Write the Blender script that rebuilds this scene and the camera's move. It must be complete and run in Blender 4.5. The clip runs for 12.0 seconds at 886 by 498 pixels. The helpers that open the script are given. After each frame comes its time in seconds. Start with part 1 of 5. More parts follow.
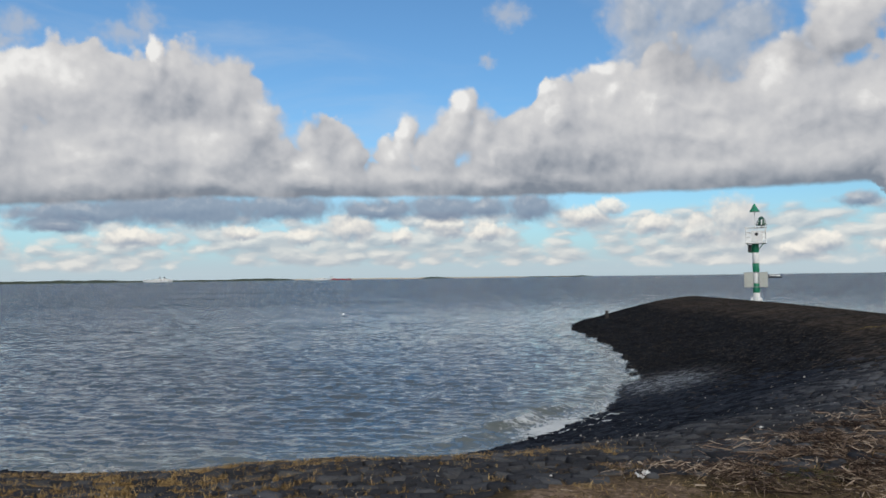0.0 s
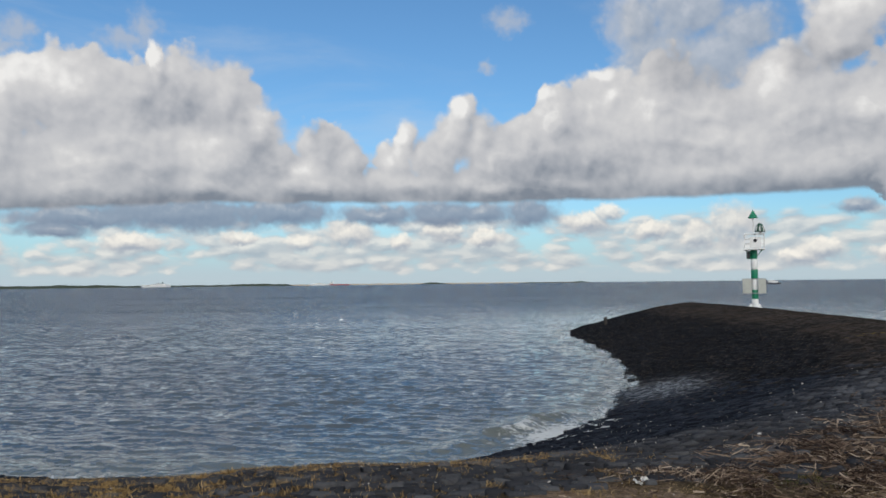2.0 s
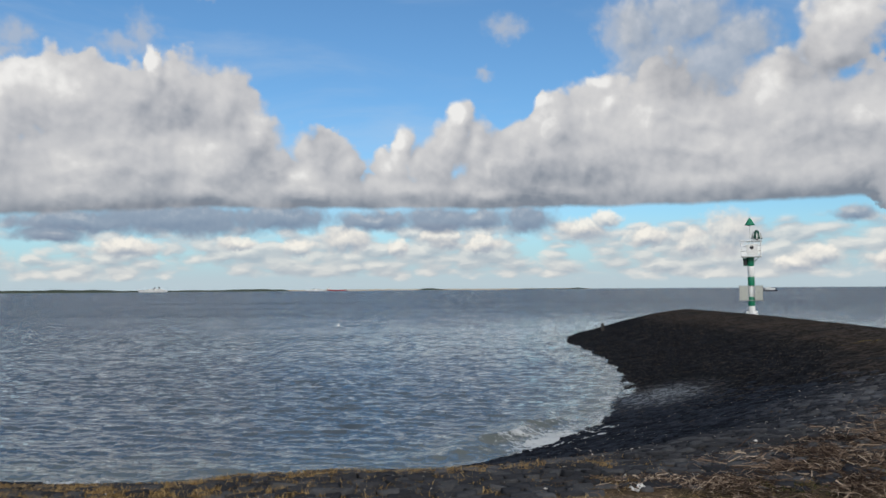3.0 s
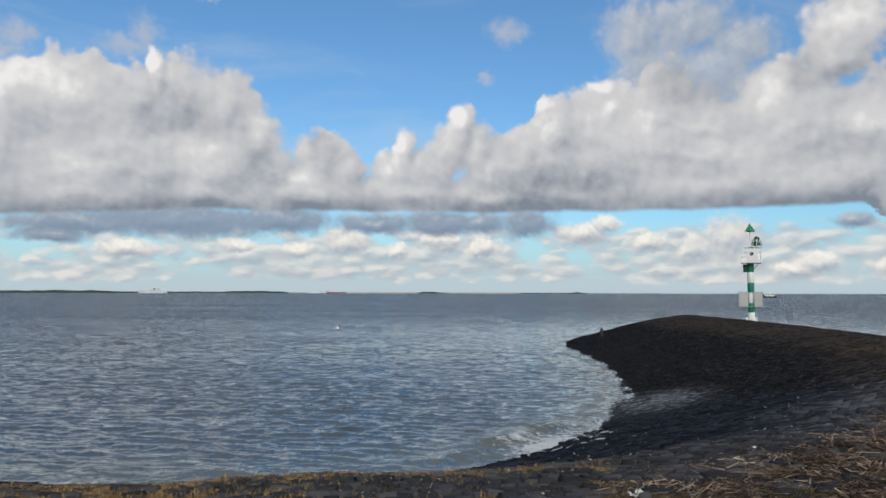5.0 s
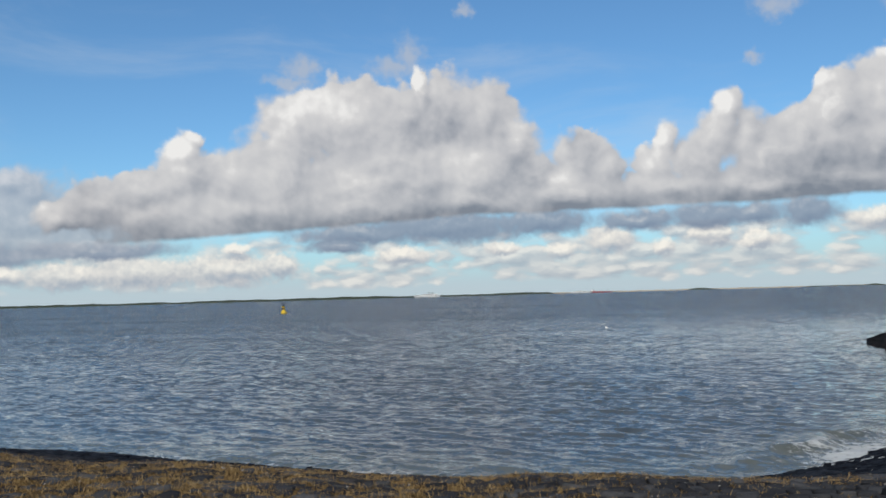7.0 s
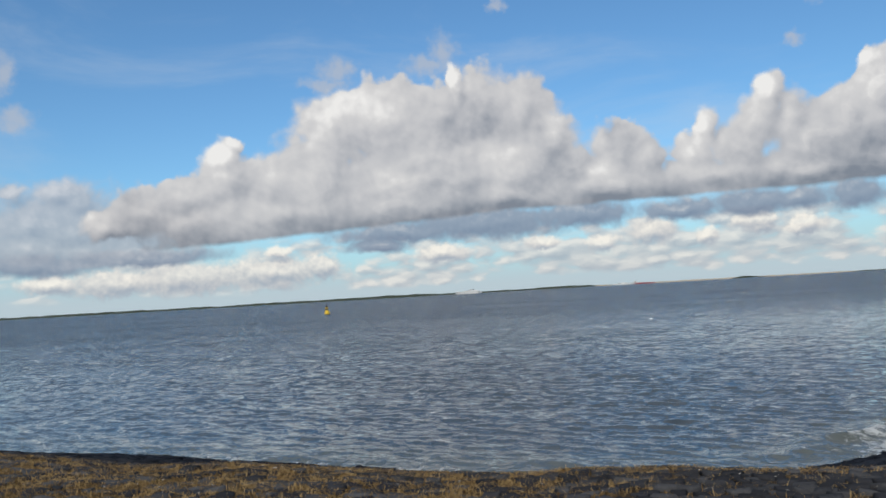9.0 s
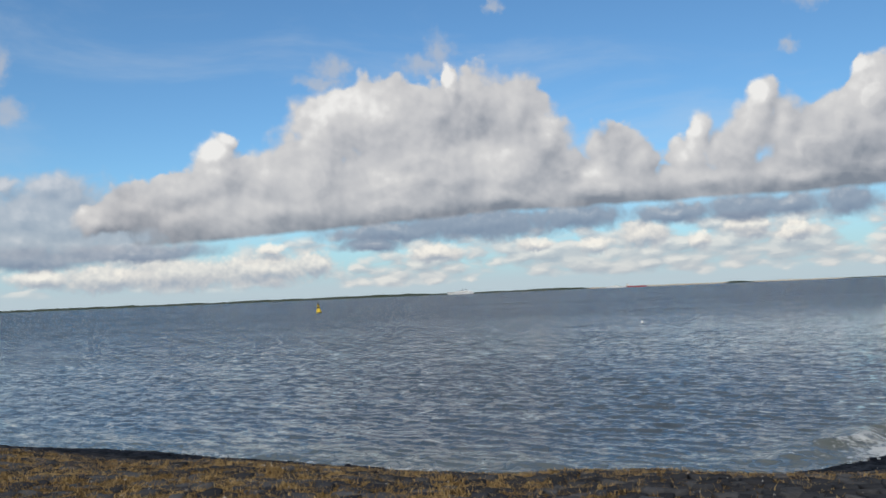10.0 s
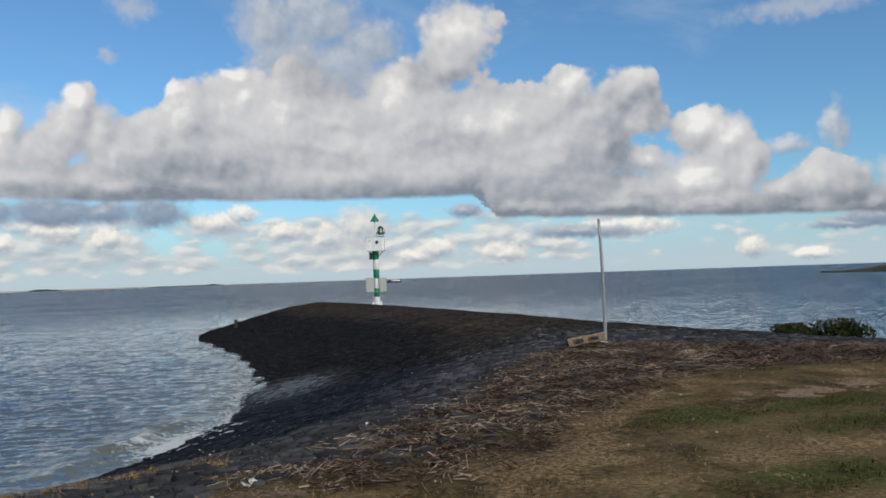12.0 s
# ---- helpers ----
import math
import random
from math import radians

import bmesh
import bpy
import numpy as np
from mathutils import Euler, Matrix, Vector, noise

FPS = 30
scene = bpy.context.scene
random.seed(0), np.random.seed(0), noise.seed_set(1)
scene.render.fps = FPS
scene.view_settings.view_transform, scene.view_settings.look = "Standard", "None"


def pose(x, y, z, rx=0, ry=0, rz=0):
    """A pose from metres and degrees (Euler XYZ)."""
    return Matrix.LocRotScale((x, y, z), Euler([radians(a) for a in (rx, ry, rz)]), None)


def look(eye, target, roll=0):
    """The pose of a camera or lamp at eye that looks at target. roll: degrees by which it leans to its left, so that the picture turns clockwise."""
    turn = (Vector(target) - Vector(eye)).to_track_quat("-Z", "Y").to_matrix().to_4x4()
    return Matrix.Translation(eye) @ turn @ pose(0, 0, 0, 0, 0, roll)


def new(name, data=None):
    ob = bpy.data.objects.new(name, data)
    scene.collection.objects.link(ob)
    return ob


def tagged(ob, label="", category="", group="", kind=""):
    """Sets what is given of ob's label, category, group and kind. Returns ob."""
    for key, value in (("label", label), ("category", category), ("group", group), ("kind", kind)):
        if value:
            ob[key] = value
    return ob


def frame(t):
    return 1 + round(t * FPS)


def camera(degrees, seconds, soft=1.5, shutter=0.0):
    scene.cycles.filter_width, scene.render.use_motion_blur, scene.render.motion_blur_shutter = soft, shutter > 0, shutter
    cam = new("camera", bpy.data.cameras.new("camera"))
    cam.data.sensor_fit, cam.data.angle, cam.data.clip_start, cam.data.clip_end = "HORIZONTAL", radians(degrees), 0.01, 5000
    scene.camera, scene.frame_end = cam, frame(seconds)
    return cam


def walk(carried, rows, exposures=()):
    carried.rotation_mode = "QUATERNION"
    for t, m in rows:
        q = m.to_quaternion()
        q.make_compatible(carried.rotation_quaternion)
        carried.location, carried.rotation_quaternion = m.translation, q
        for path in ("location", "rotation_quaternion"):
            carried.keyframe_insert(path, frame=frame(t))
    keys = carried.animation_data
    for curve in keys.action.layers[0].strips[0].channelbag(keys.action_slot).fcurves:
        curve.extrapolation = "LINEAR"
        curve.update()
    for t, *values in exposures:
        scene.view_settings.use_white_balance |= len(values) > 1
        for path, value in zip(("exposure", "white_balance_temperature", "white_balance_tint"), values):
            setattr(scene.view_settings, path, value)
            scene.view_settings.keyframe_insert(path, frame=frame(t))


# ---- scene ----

# ---------------------------------------------------------------- camera
cam = camera(58.5, 12.0, soft=1.7, shutter=0.0)
EYE = 3.2      # metres above the water
ARM = 0.45     # the camera swings round at arm's length
TURNS = [      # seconds, yaw, pitch, roll
    (0.0, 0.0, 2.06, 0.73), (0.5, 0.02, 2.06, 0.72), (1.0, 0.01, 2.25, 0.65), (1.5, 0.02, 2.36, 0.56),
    (2.0, -0.10, 2.47, 0.61), (2.5, -0.27, 2.76, 0.41), (3.0, -0.31, 2.90, 0.41), (5.0, -0.34, 3.15, -0.11),
    (5.5, -0.09, 3.20, 0.07), (6.0, 4.51, 3.17, 0.12), (6.5, 12.17, 3.37, 0.38), (7.0, 18.65, 3.38, 1.54),
    (9.0, 21.65, 3.26, 3.26), (9.5, 21.52, 3.29, 3.02), (10.0, 21.08, 3.24, 2.35), (10.5, 18.37, 3.15, 1.57),
    (11.0, 15.29, 3.11, 1.05), (11.5, 1.12, 2.91, 1.17), (11.7, -9.28, 2.70, 1.41), (12.0, -26.16, 2.01, 1.95)]
walk(cam, [(t, pose(-ARM * math.sin(radians(w)), ARM * (math.cos(radians(w)) - 1), EYE, 90 + p, r, w))
           for t, w, p, r in TURNS])
scene.view_settings.exposure = 0.0

# ---------------------------------------------------------------- node helpers


def put(tree, kind, ins=None, **props):
    """A node with its properties and inputs; an input is a value or another node's socket."""
    n = tree.nodes.new(kind)
    for k, v in props.items():
        if k == "operation":
            n.operation = v
        elif k == "data_type":
            n.data_type = v
        elif k == "blend_type":
            n.blend_type = v
        elif k == "interpolation_type":
            n.interpolation_type = v
        elif k == "noise_dimensions":
            n.noise_dimensions = v
        elif k == "feature":
            n.feature = v
        elif k == "attribute_name":
            n.attribute_name = v
        elif k == "clamp":
            n.use_clamp = v
    for k, v in (ins or {}).items():
        s = n.inputs[k]
        if isinstance(v, bpy.types.NodeSocket):
            tree.links.new(v, s)
        else:
            s.default_value = v
    return n


def calc(tree, op, a, b=0.0, c=0.0, clamp=False):
    return put(tree, "ShaderNodeMath", {0: a, 1: b, 2: c}, operation=op, clamp=clamp).outputs[0]


def vec(tree, op, a, b=(0, 0, 0), c=None):
    ins = {0: a, 1: b}
    if c is not None:
        ins[2] = c
    n = put(tree, "ShaderNodeVectorMath", ins, operation=op)
    return n.outputs["Value"] if op in ("DOT_PRODUCT", "LENGTH") else n.outputs[0]


def step(tree, x, lo, hi, a=0.0, b=1.0):
    """A smooth step of x from lo to hi."""
    return put(tree, "ShaderNodeMapRange", {"Value": x, "From Min": lo, "From Max": hi, "To Min": a, "To Max": b},
               interpolation_type="SMOOTHSTEP").outputs[0]


def grain(tree, at, scale, detail=4.0, rough=0.55, distort=0.0):
    return put(tree, "ShaderNodeTexNoise", {"Vector": at, "Scale": scale, "Detail": detail, "Roughness": rough,
                                            "Distortion": distort})


def blend(tree, f, a, b):
    n = put(tree, "ShaderNodeMix", {0: f, 6: a, 7: b}, data_type="RGBA")
    return n.outputs[2]


def ramp(tree, f, stops):
    n = tree.nodes.new("ShaderNodeValToRGB")
    tree.links.new(f, n.inputs[0])
    e = n.color_ramp.elements
    while len(e) < len(stops):
        e.new(0.5)
    for k, (at, col) in zip(e, stops):
        k.position, k.color = at, (*col, 1)
    return n.outputs[0]


# ---------------------------------------------------------------- sky and sun
# Puffs of the cloud banks: azimuth, elevation, half width, half height, in degrees; azimuth 0 is the +y axis.
BANK_WEST = [(-28.8, 12.4, 3.21, 2.64), (-25.2, 12.4, 3.87, 3.06), (-21.5, 11.9, 3.27, 3.07),
             (-18.1, 12.9, 3.06, 3.07), (-15.2, 12.5, 2.43, 2.85), (-12.9, 10.9, 1.69, 1.82),
             (-20.1, 14.9, 0.61, 1.47), (-30.2, 9.4, 3.59, 2.83), (-25.4, 8.4, 4.48, 2.86), (-20.4, 8.6, 4.5, 2.87),
             (-16.3, 8.3, 4.07, 2.45), (-12.2, 8.5, 2.8, 2.02), (-8.6, 9.2, 2.15, 2.08), (-6.7, 8.4, 1.73, 1.67),
             (-9.9, 7.5, 4.33, 1.41), (-33.4, 8.7, 2.35, 2.2), (-36.5, 9.1, 2.09, 1.78), (-37, 10.4, 1.33, 1.26),
             (-36.2, 11.38, 0.84, 0.59)]
BANK_FOOT = [(-39.2, 7.6, 2.59, 1.56), (-42.2, 6.7, 2.5, 1.45), (-44.7, 5.8, 1.73, 0.94), (-39.3, 6, 4.07, 1.36),
             (-32.7, 6.5, 5.5, 1.68), (-24.6, 6.6, 6.12, 1.43), (-16.4, 6.9, 6.1, 1.22), (-9.1, 7, 4.7, 1.12),
             (-2.6, 7.2, 4.05, 1.17), (2.8, 7, 4.12, 1.27)]
BANK_MID = [(-2.5, 10.2, 0.89, 1.63), (-3.4, 8.5, 1.68, 1.56), (1.4, 12, 1.06, 1.67), (0.7, 10.4, 1.59, 1.71),
            (-0.5, 8.8, 2.16, 1.73), (3, 10.5, 1.13, 1.69), (4.3, 8.9, 1.68, 1.85), (6.2, 10.4, 1.46, 2.01),
            (8, 11.2, 1.58, 2.33), (5.9, 8.1, 2.94, 1.83)]
BANK_EAST = [(8.5, 11.6, 2.41, 1.95), (11.1, 12.3, 2.21, 2.45), (12.3, 13.2, 1.46, 1.79), (4.7, 8.3, 3.19, 1.71),
             (11, 8.8, 4.57, 2.17), (15.8, 11.9, 3.16, 3.42), (19, 10.3, 4.02, 2.84), (23.2, 13.4, 2.45, 2.04),
             (28, 17.3, 2.86, 2.25), (27.1, 15.3, 2.05, 1.64), (23.9, 10.3, 3.68, 2.86), (28.4, 10.9, 2.45, 2.45),
             (31.3, 11.2, 2.44, 2.12), (33.8, 11.4, 2.42, 1.95), (35.8, 12.8, 1.68, 1.62), (37.8, 11.2, 2.36, 1.81),
             (40, 12.5, 1.78, 1.67), (40.9, 10.9, 1.31, 1.67), (38.1, 8.8, 1.96, 2.41), (33.6, 8.3, 4.03, 2.03),
             (27.1, 8.1, 4.91, 2.05), (18.9, 7.5, 6.04, 1.62), (7.2, 7.1, 7.31, 1.08)]
BANK_FAR_EAST = [(35.2, 6.2, 4.8, 1.82), (39.9, 5.5, 3.48, 1.27), (44.6, 9.5, 2.15, 1.56), (46.5, 8.8, 1.88, 1.62),
                 (41.1, 7.6, 1.46, 1.03), (45.2, 6.3, 2.94, 1.94), (47.6, 6.9, 1.35, 1.91), 
                 (51.9, 5.7, 1.6, 1.66), (53.5, 5.2, 1.56, 1.75), (49.8, 4.9, 1.72, 1.05), (54.9, 4, 1.42, 1.15),
                 (32.7, 4.87, 4.04, 0.69), (39.1, 4.68, 4.67, 0.8), (44.8, 4.43, 4.05, 0.85),
                 (50.1, 4.19, 3.09, 0.82), (54.1, 3.73, 1.92, 0.65), (59, 5.5, 4, 2)]
BANK_VEIL = [(53, 8.9, 0.72, 1.32), (-47, 5.6, 6.5, 2.6), (-42, 5.4, 4.5, 1.8), (15.9, 15.4, 2.77, 2.41), (19.5, 15, 2.82, 2.23), (17.6, 18.3, 3.19, 1.82), (21.4, 16.6, 2.23, 1.71),
             (14.4, 18, 1.56, 2), (25.3, 14.6, 2.05, 1.23), (49.9, 8.01, 1.38, 0.53), (-47.3, 7.8, 1.98, 0.96),
             (-48.7, 6, 2.58, 1.16), (-49.4, 4.4, 2.87, 1.16), (-46.2, 7.4, 1.28, 1.11), (-49.9, 8.03, 1.01, 0.54),
             (-46.4, 4.3, 2.02, 0.93), (-43, 4.21, 2.83, 0.53), (-56, 6.5, 5, 2.2), (-64, 8, 6, 3)]
FILL = [(-34, 4.6, 8, 2.0), (-24, 5.6, 8, 2.4), (-13, 6.0, 9, 2.2), (-2, 6.0, 9, 1.8), (9, 6.2, 9, 2.2), (20, 6.2, 9, 2.4),
        (26, 7.0, 7, 3.0), (35, 4.6, 7, 2.2), (44, 4.0, 7, 1.6), (52, 3.6, 6, 1.5), (-23, 9.5, 6, 3.6), (-16, 10, 5, 3.2), (7, 9, 6, 2.6),
        (17, 10.5, 7, 3.6), (26, 11, 6, 3.4), (34, 9, 6, 3.0), (-30, 8, 4, 2.6), (44, 6, 4, 2.0)]
WISPS = [(-20.7, 17.3, 1.06, 1.23), (-22, 16.32, 1.55, 0.74), (-28.3, 16.25, 1.21, 0.65), (-29.3, 15.22, 1.8, 0.49),
         (-50.4, 15.3, 0.87, 1.43), (-50, 12.63, 1.32, 0.86), (-16.4, 20.19, 0.73, 0.49), (3.5, 15.29, 0.68, 0.52),
         (4.9, 18.4, 1.42, 0.95), (51.4, 16.66, 4.75, 0.82), (-28.7, 16.1, 1.42, 1.01), (13.1, 17.8, 1.56, 2)]
UNDER = [(-18.1, 4.95, 5.31, 0.9), (-24.7, 4.64, 3.87, 0.57), (-11.2, 5.13, 2.78, 0.73), (-4.6, 4.99, 2.44, 0.59),
         (0.2, 5.04, 2.49, 0.76), (3, 5.07, 1.53, 0.6), (6.4, 4.91, 1.61, 0.8), (-26.1, 3.81, 1.83, 0.41),
         (-48.8, 3.25, 2.91, 0.58), (-42.3, 3.61, 3.93, 0.46), (27.8, 4.78, 0.9, 0.37), (53.7, 2.59, 2.1, 0.29),
         (54.8, 3.02, 1.26, 0.43), (36.2, 2.89, 2.58, 0.4)]
LOW = [(-33.7, 2.2, 4.3, 1.08), (-39.4, 2.1, 3.7, 1.09), (-30.3, 2.46, 1.44, 0.89), (-44.1, 1.89, 3.49, 0.83),
       (-47.8, 1.94, 1.97, 0.59), (-33.2, 3.64, 0.86, 0.4), (-21.5, 2.93, 2.25, 0.61), (-14.2, 3.33, 1.41, 0.49),
       (-6.6, 3.56, 1.69, 0.95), (-2.9, 2.98, 0.74, 0.58), (0.4, 3.42, 1.06, 0.53), (3.3, 3.36, 1.35, 0.67),
       (-10.1, 2.99, 1.18, 0.56)]
LOW_EAST = [(20.2, 3.7, 1.7, 1.47), (18, 3.04, 1.44, 0.97), (14.8, 3.52, 1.42, 0.64), (10.4, 4.28, 1.74, 0.71),
            (12.1, 4.92, 0.92, 0.56), (25.7, 1.99, 1.47, 0.65), (30.6, 1.69, 1.87, 0.65), (24.4, 1.62, 1.23, 0.57),
            (39.4, 3.07, 3.49, 0.6), (47.7, 1.31, 0.92, 0.72), (51.3, 0.77, 1.41, 0.33), (0.2, 3.8, 1.65, 0.51),
            (2.9, 3.03, 1.38, 0.45)]
LIGHT = [(-26.7, 13.7, 3.04, 1.83), (-24.3, 8.17, 1.55, 0.82), (-16.6, 9.5, 2.12, 1.14), (-20, 15.7, 0.57, 1.06),
         (-9.8, 8.27, 1.02, 0.6), (-37, 10.3, 0.98, 0.79), (1.4, 12.79, 0.63, 0.91), (-12.8, 11.9, 0.88, 0.73),
         (-30.1, 12.2, 1.2, 1.62), (20.2, 9.53, 2.63, 0.9), (13, 11.9, 2.32, 1.59), (23.1, 12.7, 1.84, 1.43),
         (28.1, 17.4, 2.05, 1.43), (44.5, 10, 1.56, 0.97), (46.8, 8.7, 1.51, 1.38), (44.1, 6, 1.56, 1.01),
         (30.1, 11.2, 2.04, 1.23), (11.6, 14.63, 0.99, 0.59), (7.4, 13.28, 1.1, 0.46), (35.9, 13.65, 0.8, 0.61)]
SHADE = [(-19.4, 12.4, 2.25, 1.43), (-8.5, 10.5, 0.98, 1.2), (-12.8, 9.11, 0.88, 0.89), (-42.2, 6.7, 2.86, 1.53),
         (-48.7, 5.1, 3.55, 2.18), (17.6, 17, 4.39, 2.83), (19.1, 14.5, 3.62, 1.62), (38, 7.8, 2.36, 2.41),
         (40, 11.8, 2.13, 1.12), (35.2, 6, 5.2, 1.13), (8.4, 8, 5.56, 1.4), (25.7, 14.4, 1.64, 1.23),
         (54.1, 4.7, 1.6, 1.45), (50.1, 4.64, 1.71, 0.75)]


def puff_field(name, puffs, warp, freq, rough_amp, soft):
    """A node group: the density of a cloud made of puffs at a direction, above 0 inside it."""
    g = bpy.data.node_groups.new(name, "ShaderNodeTree")
    g.interface.new_socket("Vector", in_out="INPUT", socket_type="NodeSocketVector")
    g.interface.new_socket("Density", in_out="OUTPUT", socket_type="NodeSocketFloat")
    gi, go = g.nodes.new("NodeGroupInput"), g.nodes.new("NodeGroupOutput")
    p = gi.outputs[0]
    slant = put(g, "ShaderNodeMapping", {"Vector": p, "Rotation": (0.5, 0.35, 0.6)}).outputs[0]
    n1 = grain(g, slant, freq, 2.0, 0.5).outputs["Color"]
    n2 = grain(g, vec(g, "ADD", slant, (40.0, 20.0, 0)), freq * 3.2, 4.0, 0.52).outputs["Color"]
    q = vec(g, "MULTIPLY_ADD", vec(g, "SUBTRACT", n1, (0.5, 0.5, 0.5)), (warp, warp * 0.7, 0), p)
    soft_at = q
    q = vec(g, "MULTIPLY_ADD", vec(g, "SUBTRACT", n2, (0.5, 0.5, 0.5)), (warp * 0.6, warp * 0.55, 0), q)
    total = None
    for a, e, w, h in puffs:
        d = vec(g, "MULTIPLY_ADD", q, (1 / w, 1 / h, 0), (-a / w, -e / h, 0))
        d = vec(g, "DOT_PRODUCT", d, d)
        total = d if total is None else calc(g, "SMOOTH_MIN", total, d, soft)
    dens = calc(g, "SUBTRACT", 1.0, calc(g, "SQRT", calc(g, "MAXIMUM", total, 0.0)))
    # billows: rounded heads, with finer ones on them
    for scale, amp in ((freq * 2.3, 0.34), (freq * 5.5, 0.24)):
        v = put(g, "ShaderNodeTexVoronoi", {"Vector": soft_at, "Scale": scale, "Smoothness": 0.5}, feature="SMOOTH_F1").outputs["Distance"]
        dens = calc(g, "MULTIPLY_ADD", calc(g, "SUBTRACT", 0.56, v), amp * rough_amp, dens)
    n3 = grain(g, slant, freq * 2.2, 6.0, 0.55).outputs[0]
    dens = calc(g, "MULTIPLY_ADD", calc(g, "SUBTRACT", n3, 0.5), 0.7 * rough_amp, dens)
    g.links.new(dens, go.inputs[0])
    return g


def sky_world():
    w = bpy.data.worlds.new("sky")
    scene.world = w
    w.use_nodes = True
    t = w.node_tree
    t.nodes.clear()
    d = t.nodes.new("ShaderNodeTexCoord").outputs["Generated"]
    xyz = put(t, "ShaderNodeSeparateXYZ", {0: d}).outputs
    deg = 180 / math.pi
    az = calc(t, "MULTIPLY", calc(t, "ARCTAN2", xyz[0], xyz[1]), deg)
    el = calc(t, "MULTIPLY", calc(t, "ARCSINE", xyz[2]), deg)
    p = put(t, "ShaderNodeCombineXYZ", {0: az, 1: el, 2: 7.3}).outputs[0]

    sky = t.nodes.new("ShaderNodeTexSky")
    sky.sky_type, sky.sun_disc = "NISHITA", False
    sky.sun_elevation, sky.sun_rotation = radians(SUN_UP), radians(SUN_TURN)
    sky.air_density, sky.dust_density, sky.ozone_density = 1.0, 0.6, 2.0
    col = vec(t, "MULTIPLY", sky.outputs[0], SKY_GAIN)

    def sample(group, at):
        n = t.nodes.new("ShaderNodeGroup")
        n.node_tree = group
        t.links.new(at, n.inputs[0])
        return n.outputs[0]

    # thin high cirrus over the blue
    cir = grain(t, vec(t, "MULTIPLY", p, (0.5, 1.6, 1.0)), 0.10, 6.0, 0.6, 0.6).outputs[0]
    col = blend(t, step(t, cir, 0.46, 0.80, 0.0, 0.30), col, (0.55, 0.62, 0.70, 1))

    # a broken layer over the rest of the sky, outside the banks
    # added out of view; its cover is set to lighten and grey the water
    n = grain(t, d, 3.0, 8.0, 0.58, 0.4).outputs[0]
    away = calc(t, "MAXIMUM", step(t, calc(t, "ABSOLUTE", az), 62.0, 75.0), step(t, el, 22.5, 30.0))
    f = calc(t, "MULTIPLY", step(t, n, 0.34, 0.52), away)
    col = blend(t, calc(t, "MULTIPLY", f, 0.9), col, (0.62, 0.64, 0.67, 1))

    # haze by the horizon
    haze = step(t, el, 6.5, 0.0)
    col = blend(t, calc(t, "MULTIPLY", haze, 0.80), col, (0.43, 0.61, 0.72, 1))
    col = blend(t, step(t, el, 2.6, 0.3, 0.0, 0.75), col, (0.50, 0.58, 0.63, 1))

    # the far field of small clouds low over the horizon, flatter with distance
    flat = vec(t, "MULTIPLY", p, (1.0, 2.3, 1.0))
    bend = vec(t, "SUBTRACT", grain(t, flat, 0.8, 3.0, 0.5).outputs["Color"], (0.5, 0.5, 0.5))
    flat = vec(t, "MULTIPLY_ADD", bend, (1.4, 1.0, 0), flat)

    def small(at):
        v = put(t, "ShaderNodeTexVoronoi", {"Vector": at, "Scale": 0.58, "Smoothness": 0.4}, feature="SMOOTH_F1").outputs["Distance"]
        return calc(t, "MULTIPLY_ADD", v, -0.34, calc(t, "ADD", grain(t, at, 0.22, 4.0, 0.52).outputs[0], 0.15))

    fa, fb = small(flat), small(vec(t, "ADD", flat, (-0.35, 0.8, 0)))
    cover = calc(t, "MULTIPLY", step(t, el, 0.3, 1.3), step(t, el, 5.2, 3.6))
    cover = calc(t, "MULTIPLY", cover, step(t, calc(t, "ABSOLUTE", calc(t, "SUBTRACT", az, 4.0)), 40.0, 20.0, 0.30, 1.0))
    f = calc(t, "MULTIPLY", step(t, calc(t, "MULTIPLY_ADD", cover, 0.26, fa), 0.50, 0.74), step(t, cover, 0.0, 0.4))
    lit = calc(t, "MULTIPLY_ADD", calc(t, "SUBTRACT", fa, fb), 3.0, 0.50, clamp=True)
    shade = ramp(t, lit, [(0.0, (0.40, 0.45, 0.51)), (0.45, (0.54, 0.565, 0.59)), (1.0, (0.79, 0.77, 0.73))])
    col = blend(t, calc(t, "MULTIPLY", f, 0.85), col, shade)

    # single low clouds, bright on top and flat beneath
    g = puff_field("low_clouds", LOW + LOW_EAST, 0.9, 0.6, 0.8, 0.4)
    a, b = sample(g, p), sample(g, vec(t, "ADD", p, (-0.15, 0.45, 0)))
    lit = calc(t, "MULTIPLY_ADD", calc(t, "SUBTRACT", a, b), 0.75, 0.40, clamp=True)
    shade = ramp(t, lit, [(0.0, (0.38, 0.43, 0.50)), (0.4, (0.58, 0.59, 0.60)), (1.0, (0.93, 0.89, 0.81))])
    col = blend(t, step(t, a, -0.38, 0.36, 0.0, 0.92), col, shade)

    # dark clouds under the banks
    g = puff_field("shaded_clouds", UNDER, 1.1, 0.45, 0.8, 0.6)
    a, b = sample(g, p), sample(g, vec(t, "ADD", p, (-0.2, 0.4, 0)))
    lit = calc(t, "MULTIPLY_ADD", calc(t, "SUBTRACT", a, b), 0.55, 0.35, clamp=True)
    shade = ramp(t, lit, [(0.0, (0.20, 0.26, 0.36)), (0.6, (0.29, 0.35, 0.44)), (1.0, (0.50, 0.53, 0.57))])
    col = blend(t, step(t, a, -0.75, 0.30, 0.0, 0.95), col, shade)

    # thin scraps
    g = puff_field("scraps", WISPS, 1.6, 0.5, 1.1, 0.4)
    a = sample(g, p)
